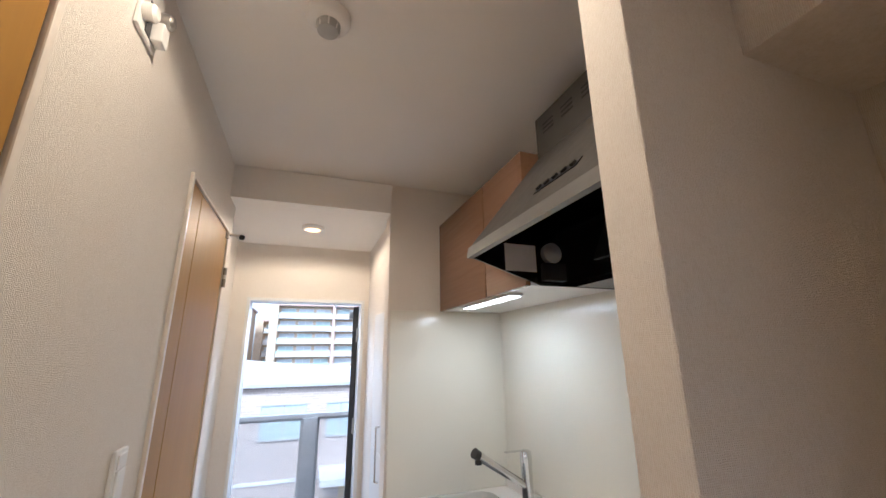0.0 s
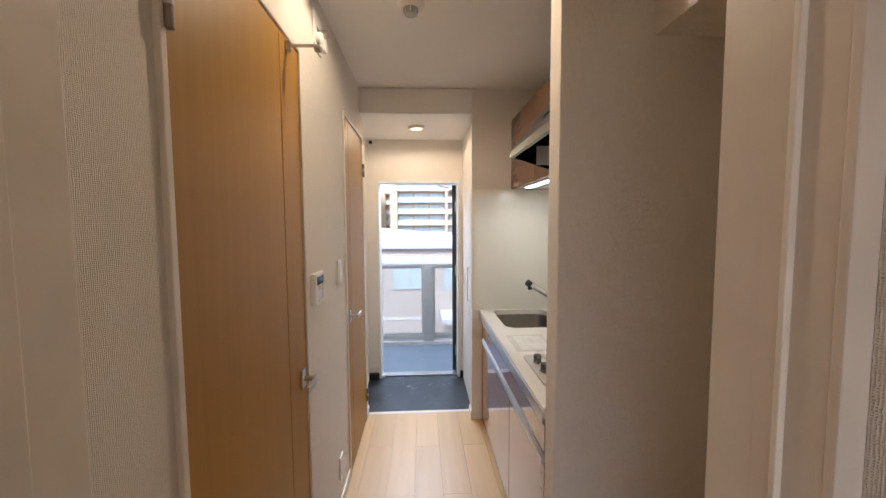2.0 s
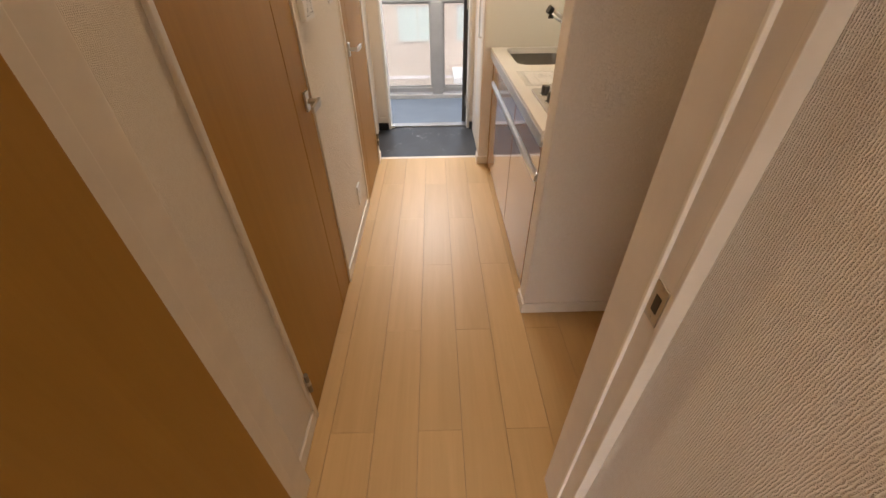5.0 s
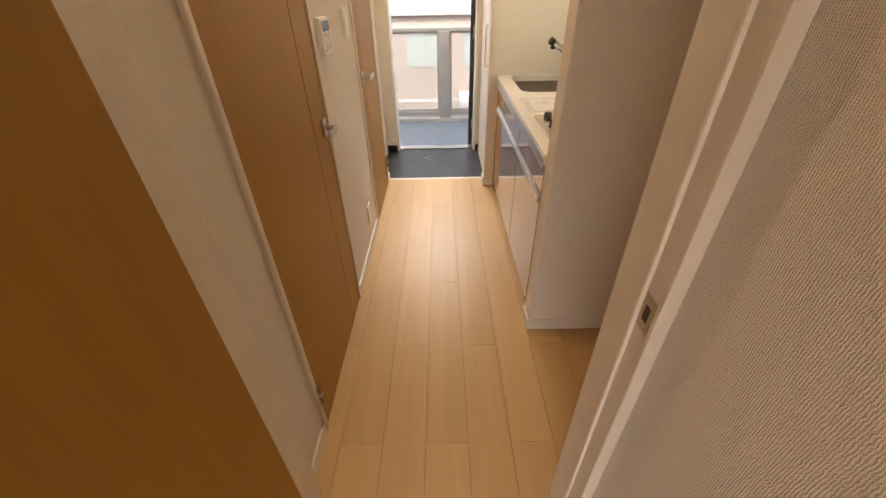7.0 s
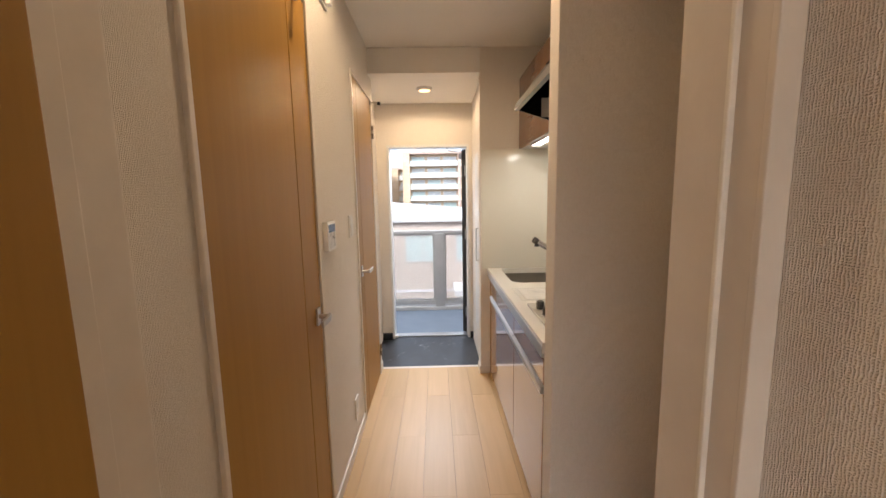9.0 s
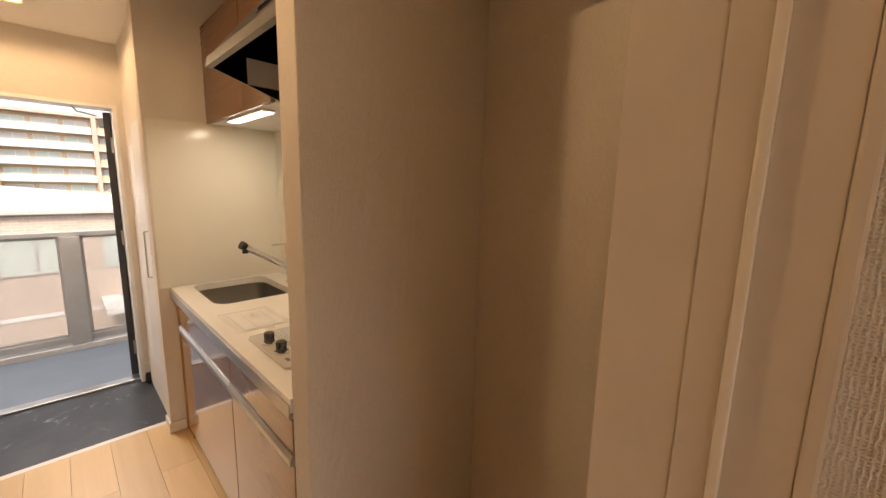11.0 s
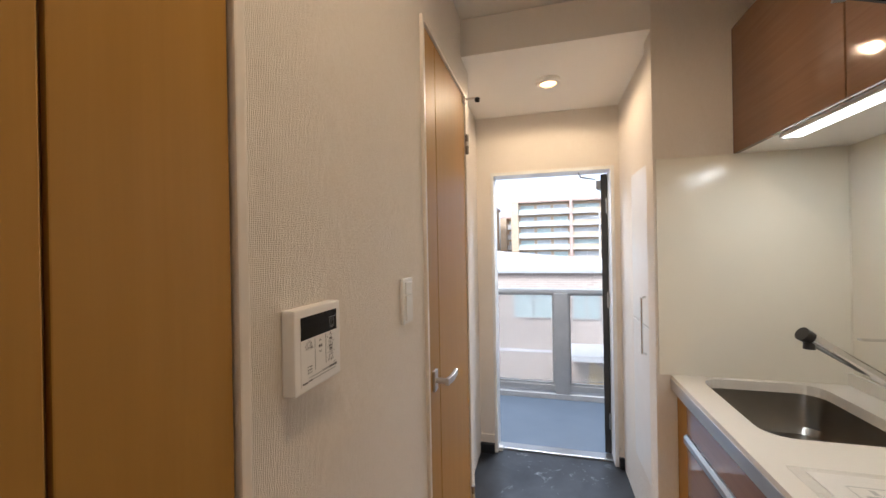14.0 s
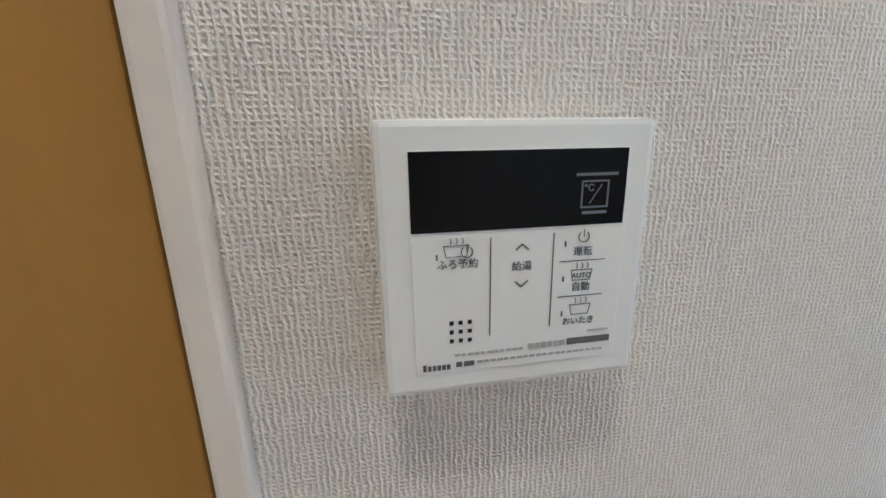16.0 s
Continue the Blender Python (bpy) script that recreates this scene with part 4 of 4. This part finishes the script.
    bar(0.79, 0.875, 0.792, 0.800, GREY_PLASTIC, "small_print")


remote_control()


# ------------------------------------------------------------------ outside
GROUND = -6.0
WALK = -0.11
structure("walkway_floor", boxes(((-9, FRONT_Y + 0.13, WALK - 0.2), (9, 5.15, WALK))), WALKWAY, "blue-grey sheet floor of the open walkway", "floor")
structure("wall_outer", boxes(((-9, FRONT_Y + 0.02, GROUND), (-0.20, FRONT_Y + 0.15, 2.7)), ((1.1, FRONT_Y + 0.02, GROUND), (9, FRONT_Y + 0.15, 2.7)), ((-0.2, FRONT_Y + 0.02, GROUND), (1.1, FRONT_Y + 0.13, WALK - 0.2))), SLAB, "painted outer wall of the apartment house", "wall")
structure("ground", boxes(((-900, -60, GROUND - 0.3), (900, 1500, GROUND))), ASPHALT, "grey asphalt ground between the houses", "ground")


def railing():
    y = 5.0
    r = thing("railing", (0.4, y, WALK), "grey aluminium railing with perforated screen panels", "railing")
    part("top_rail", box(B(), (-6, y - 0.04, 0.905), (6, y + 0.04, 0.945), 0.006), RAIL, r)
    part("bottom_rail", box(B(), (-6, y - 0.025, WALK + 0.07), (6, y + 0.025, WALK + 0.125), 0.004), RAIL, r)
    part("kerb", box(B(), (-6, y - 0.06, WALK), (6, y + 0.12, WALK + 0.05), 0.004), SLAB, r)
    for i in range(-3, 4):
        x = 0.435 + i * 1.62
        part("post", box(B(), (x, y - 0.055, WALK + 0.05), (x + 0.13, y + 0.055, 0.905), 0.004), RAIL, r)
        if i < 3:
            a, b = x + 0.13, x + 1.62
            pn = part("screen_panel", box(B(), (a + 0.012, y - 0.004, WALK + 0.145), (b - 0.012, y + 0.004, 0.885)), MESH_PANEL, r, "perforated metal screen panel")
            part("panel_frame", boxes(((a, y - 0.012, WALK + 0.125), (b, y + 0.012, WALK + 0.145)), ((a, y - 0.012, 0.885), (b, y + 0.012, 0.905)), ((a, y - 0.012, WALK + 0.145), (a + 0.02, y + 0.012, 0.885)), ((b - 0.02, y - 0.012, WALK + 0.145), (b, y + 0.012, 0.885))), RAIL, pn)


railing()


def window_unit(parent, x0, x1, y, z0, z1, pane, frame_mat=RAIL, bars=1):
    w = part("window", boxes(((x0 - 0.05, y - 0.05, z0 - 0.05), (x1 + 0.05, y + 0.03, z0)), ((x0 - 0.05, y - 0.05, z1), (x1 + 0.05, y + 0.03, z1 + 0.05)), ((x0 - 0.05, y - 0.05, z0), (x0, y + 0.03, z1)), ((x1, y - 0.05, z0), (x1 + 0.05, y + 0.03, z1))), frame_mat, parent)
    part("pane", boxes(((x0, y - 0.02, z0), (x1, y + 0.01, z1))), pane, w)
    for k in range(bars):
        xm = x0 + (x1 - x0) * (k + 1) / (bars + 1)
        part("mullion", boxes(((xm - 0.025, y - 0.04, z0), (xm + 0.025, y - 0.021, z1))), frame_mat, w)
    return w


def near_house():
    y = 15.0
    h = thing("tiled_house", (0, y + 4, GROUND), "low pink-tiled house with pale flat roof", "house")
    part("wall", boxes(((-14, y, GROUND), (2.75, y + 9, 0.45))), PINK_TILE, h)
    rf = part("roof", boxes(((-14.2, y - 0.15, 0.56), (2.95, y + 9.2, 0.75))), ROOF_PALE, h, "pale flat roof")
    part("eave", boxes(((-14.25, y - 0.2, 0.45), (3.0, y + 9.2, 0.56))), GREY_PLASTIC, h, "dark eave line")
    part("roof_ridge", prism(B(), [(-12, 0.75), (2.0, 0.75), (-3.5, 1.28)], "y", y + 2.0, y + 8.5), ROOF_PALE, rf)
    for a, b in ((-3.9, -2.6), (-0.72, 0.58), (1.28, 2.1), (-7.4, -6.0)):
        window_unit(h, a, b, y, -1.1, -0.12, BLIND)
    part("string_course", boxes(((-14, y - 0.03, -2.35), (2.75, y, -2.25))), ROOF_PALE, h)
    for a in (-3.9, -0.72):
        window_unit(h, a, a + 1.2, y, -4.6, -3.4, HAZED_GLASS)
    part("canopy", boxes(((1.1, y - 1.6, -2.15), (4.6, y, -1.98))), ROOF_PALE, h, "pale canopy")
    part("canopy_post", boxes(((4.4, y - 1.5, GROUND), (4.5, y - 1.4, -2.15))), RAIL, h)


near_house()
nb = thing("grey_house", (6.6, 19, GROUND), "pale grey house with a dark sloping roof", "house")
part("wall", boxes(((4.6, 17.2, GROUND), (11.0, 24, -0.9))), SLAB, nb)
part("roof", prism(B(), [(4.0, -1.15), (7.6, 0.25), (11.6, -1.15), (11.6, -1.02), (7.6, 0.40), (4.0, -1.02)], "y", 16.8, 24.4), GREY_PLASTIC, nb, "dark sloping roof")
window_unit(nb, 5.2, 6.4, 17.2, -2.9, -1.7, BLIND)
for cx, cy, w, hgt in ((3.3, 14.5, 0.9, 1.5), (4.0, 14.2, 0.6, 1.1), (2.75, 14.0, 0.5, 0.8)):
    ct = thing("storage_crate", (cx, cy, GROUND), "pale storage crate below the canopy", "crate", "crates below the canopy")
    part("body", box(B(), (cx - w / 2, cy - 0.3, GROUND), (cx + w / 2, cy + 0.3, GROUND + hgt), 0.02), ROOF_PALE, ct)
    part("lid", box(B(), (cx - w / 2 - 0.02, cy - 0.32, GROUND + hgt), (cx + w / 2 + 0.02, cy + 0.32, GROUND + hgt + 0.06), 0.015), WHITE, ct)
bd = thing("leaning_board", (2.0, 14.2, GROUND), "tan board leaning below the canopy", "board")
part("board", prism(B(), [(1.5, GROUND), (2.6, GROUND), (2.2, -2.6), (1.7, -2.4)], "y", 14.3, 14.36), TAN, bd)


def apartment(name, x0, x1, y, storeys, top, sections, label, depth=14):
    b = thing(name, ((x0 + x1) / 2, y, GROUND), label, "building")
    part("wall", boxes(((x0, y, GROUND), (x1, y + depth, top))), OCHRE_TILE, b)
    part("roof", boxes(((x0 - 0.4, y - 1.7, top), (x1 + 0.4, y + depth + 0.3, top + 0.5))), RED_TILE, b)
    part("end_column", boxes(((x0 - 0.5, y - 1.7, GROUND), (x0 + 1.3, y + 0.2, top))), OCHRE_TILE, b)
    h = 2.9
    for s in range(storeys):
        z = top - h * (s + 1)
        part("balcony_slab", boxes(((x0 + 1.3, y - 1.6, z - 0.12), (x1, y, z + 0.12))), SLAB, b)
        for a, c, mat in sections:
            bal = part("balcony", boxes(((a, y - 1.55, z + 0.12), (c, y - 1.47, z + 1.15))), mat, b)
            part("rail", boxes(((a, y - 1.58, z + 1.15), (c, y - 1.44, z + 1.22))), RAIL, bal)
            n = max(1, int((c - a) / 3.4))
            for k in range(n):
                w0 = a + (c - a) * k / n + 0.4
                w1 = a + (c - a) * (k + 1) / n - 0.4
                window_unit(b, w0, w1, y - 0.02, z + 0.15, z + 2.2, HAZED_GLASS if (k + s) % 3 else BLIND, WHITE)
    for a, c, _ in sections[1:]:
        part("column", boxes(((a - 0.75, y - 1.75, GROUND), (a - 0.05, y, top))), RED_TILE, b)
    return b


apartment("apartment_building", -7.2, 34, 100, 6, 12.4, [(-5.8, 6.2, TEAL_GLASS), (7.0, 13.6, OCHRE_TILE), (14.4, 24, TEAL_GLASS), (24.8, 33.6, OCHRE_TILE)], "long ochre apartment house with glazed balconies")
apartment("apartment_building", -24, -11.5, 92, 6, 11.0, [(-22.5, -11.6, OCHRE_TILE)], "ochre apartment house with stepped balconies")
apartment("apartment_building", -11.3, -8.2, 112, 5, 9.5, [(-9.8, -8.3, SLAB)], "far pale apartment house", 10)

# utility pole and wires between the houses
up = thing("utility_pole", (2.3, 24, GROUND), "slim pale utility pole beyond the roof", "pole")
part("pole", cyl(B(), (8.0, 60, GROUND), (8.0, 60, 6.2), 0.16, 0.11, 12), SLAB, up, smooth=True)
part("crossarm", box(B(), (7.0, 59.95, 5.5), (9.0, 60.05, 5.62)), SLAB, up)
for k, (za, zb) in enumerate(((-1.9, -1.55), (-2.35, -2.2), (-2.6, -2.75))):
    wr = thing("overhead_wire", (0, 11 + k, za), "thin dark overhead wire", "wire", "overhead wires")
    pts = [(-9 + i * 1.5, 11.0 + k * 0.8, za + (zb - za) * i / 12 - 0.25 * math.sin(math.pi * i / 12)) for i in range(13)]
    part("cable", tube(B(), pts, 0.012, 6), INK, wr)

# ------------------------------------------------------------------ floor planks
PW = 0.1555
plank_meshes = {}


def plank(x0, x1, y0, y1):
    key = (round(x1 - x0, 4), round(y1 - y0, 4))
    if key not in plank_meshes:
        bm = box(B(), (0.0007, 0.0005, -0.0119), (key[0] - 0.0007, key[1] - 0.0005, 0.0))
        plank_meshes[key] = mesh_of("plank", bm, FLOOR_WOOD)
    ob = new("plank", plank_meshes[key])
    ob.location = (x0, y0, 0)
    ob.parent = floor


for i in range(-15, 10):
    x0, x1 = 0.0665 + i * PW, 0.0665 + (i + 1) * PW
    x0, x1 = max(x0, -2.2), min(x1, 1.495)
    if x1 - x0 < 0.01:
        continue
    near = x1 > 0.0
    cuts = [STEP - 0.035]
    y = 3.43 + 0.455 * (i % 2)
    while y > -3.4:
        if y < STEP - 0.1:
            cuts.append(y)
        y -= 0.91
    cuts.append(-3.4)
    for a, b in zip(cuts[1:], cuts):
        if not near and a > 0.4:
            continue
        if not near and b > 0.395:
            b = 0.395
        plank(x0, x1, a, b)
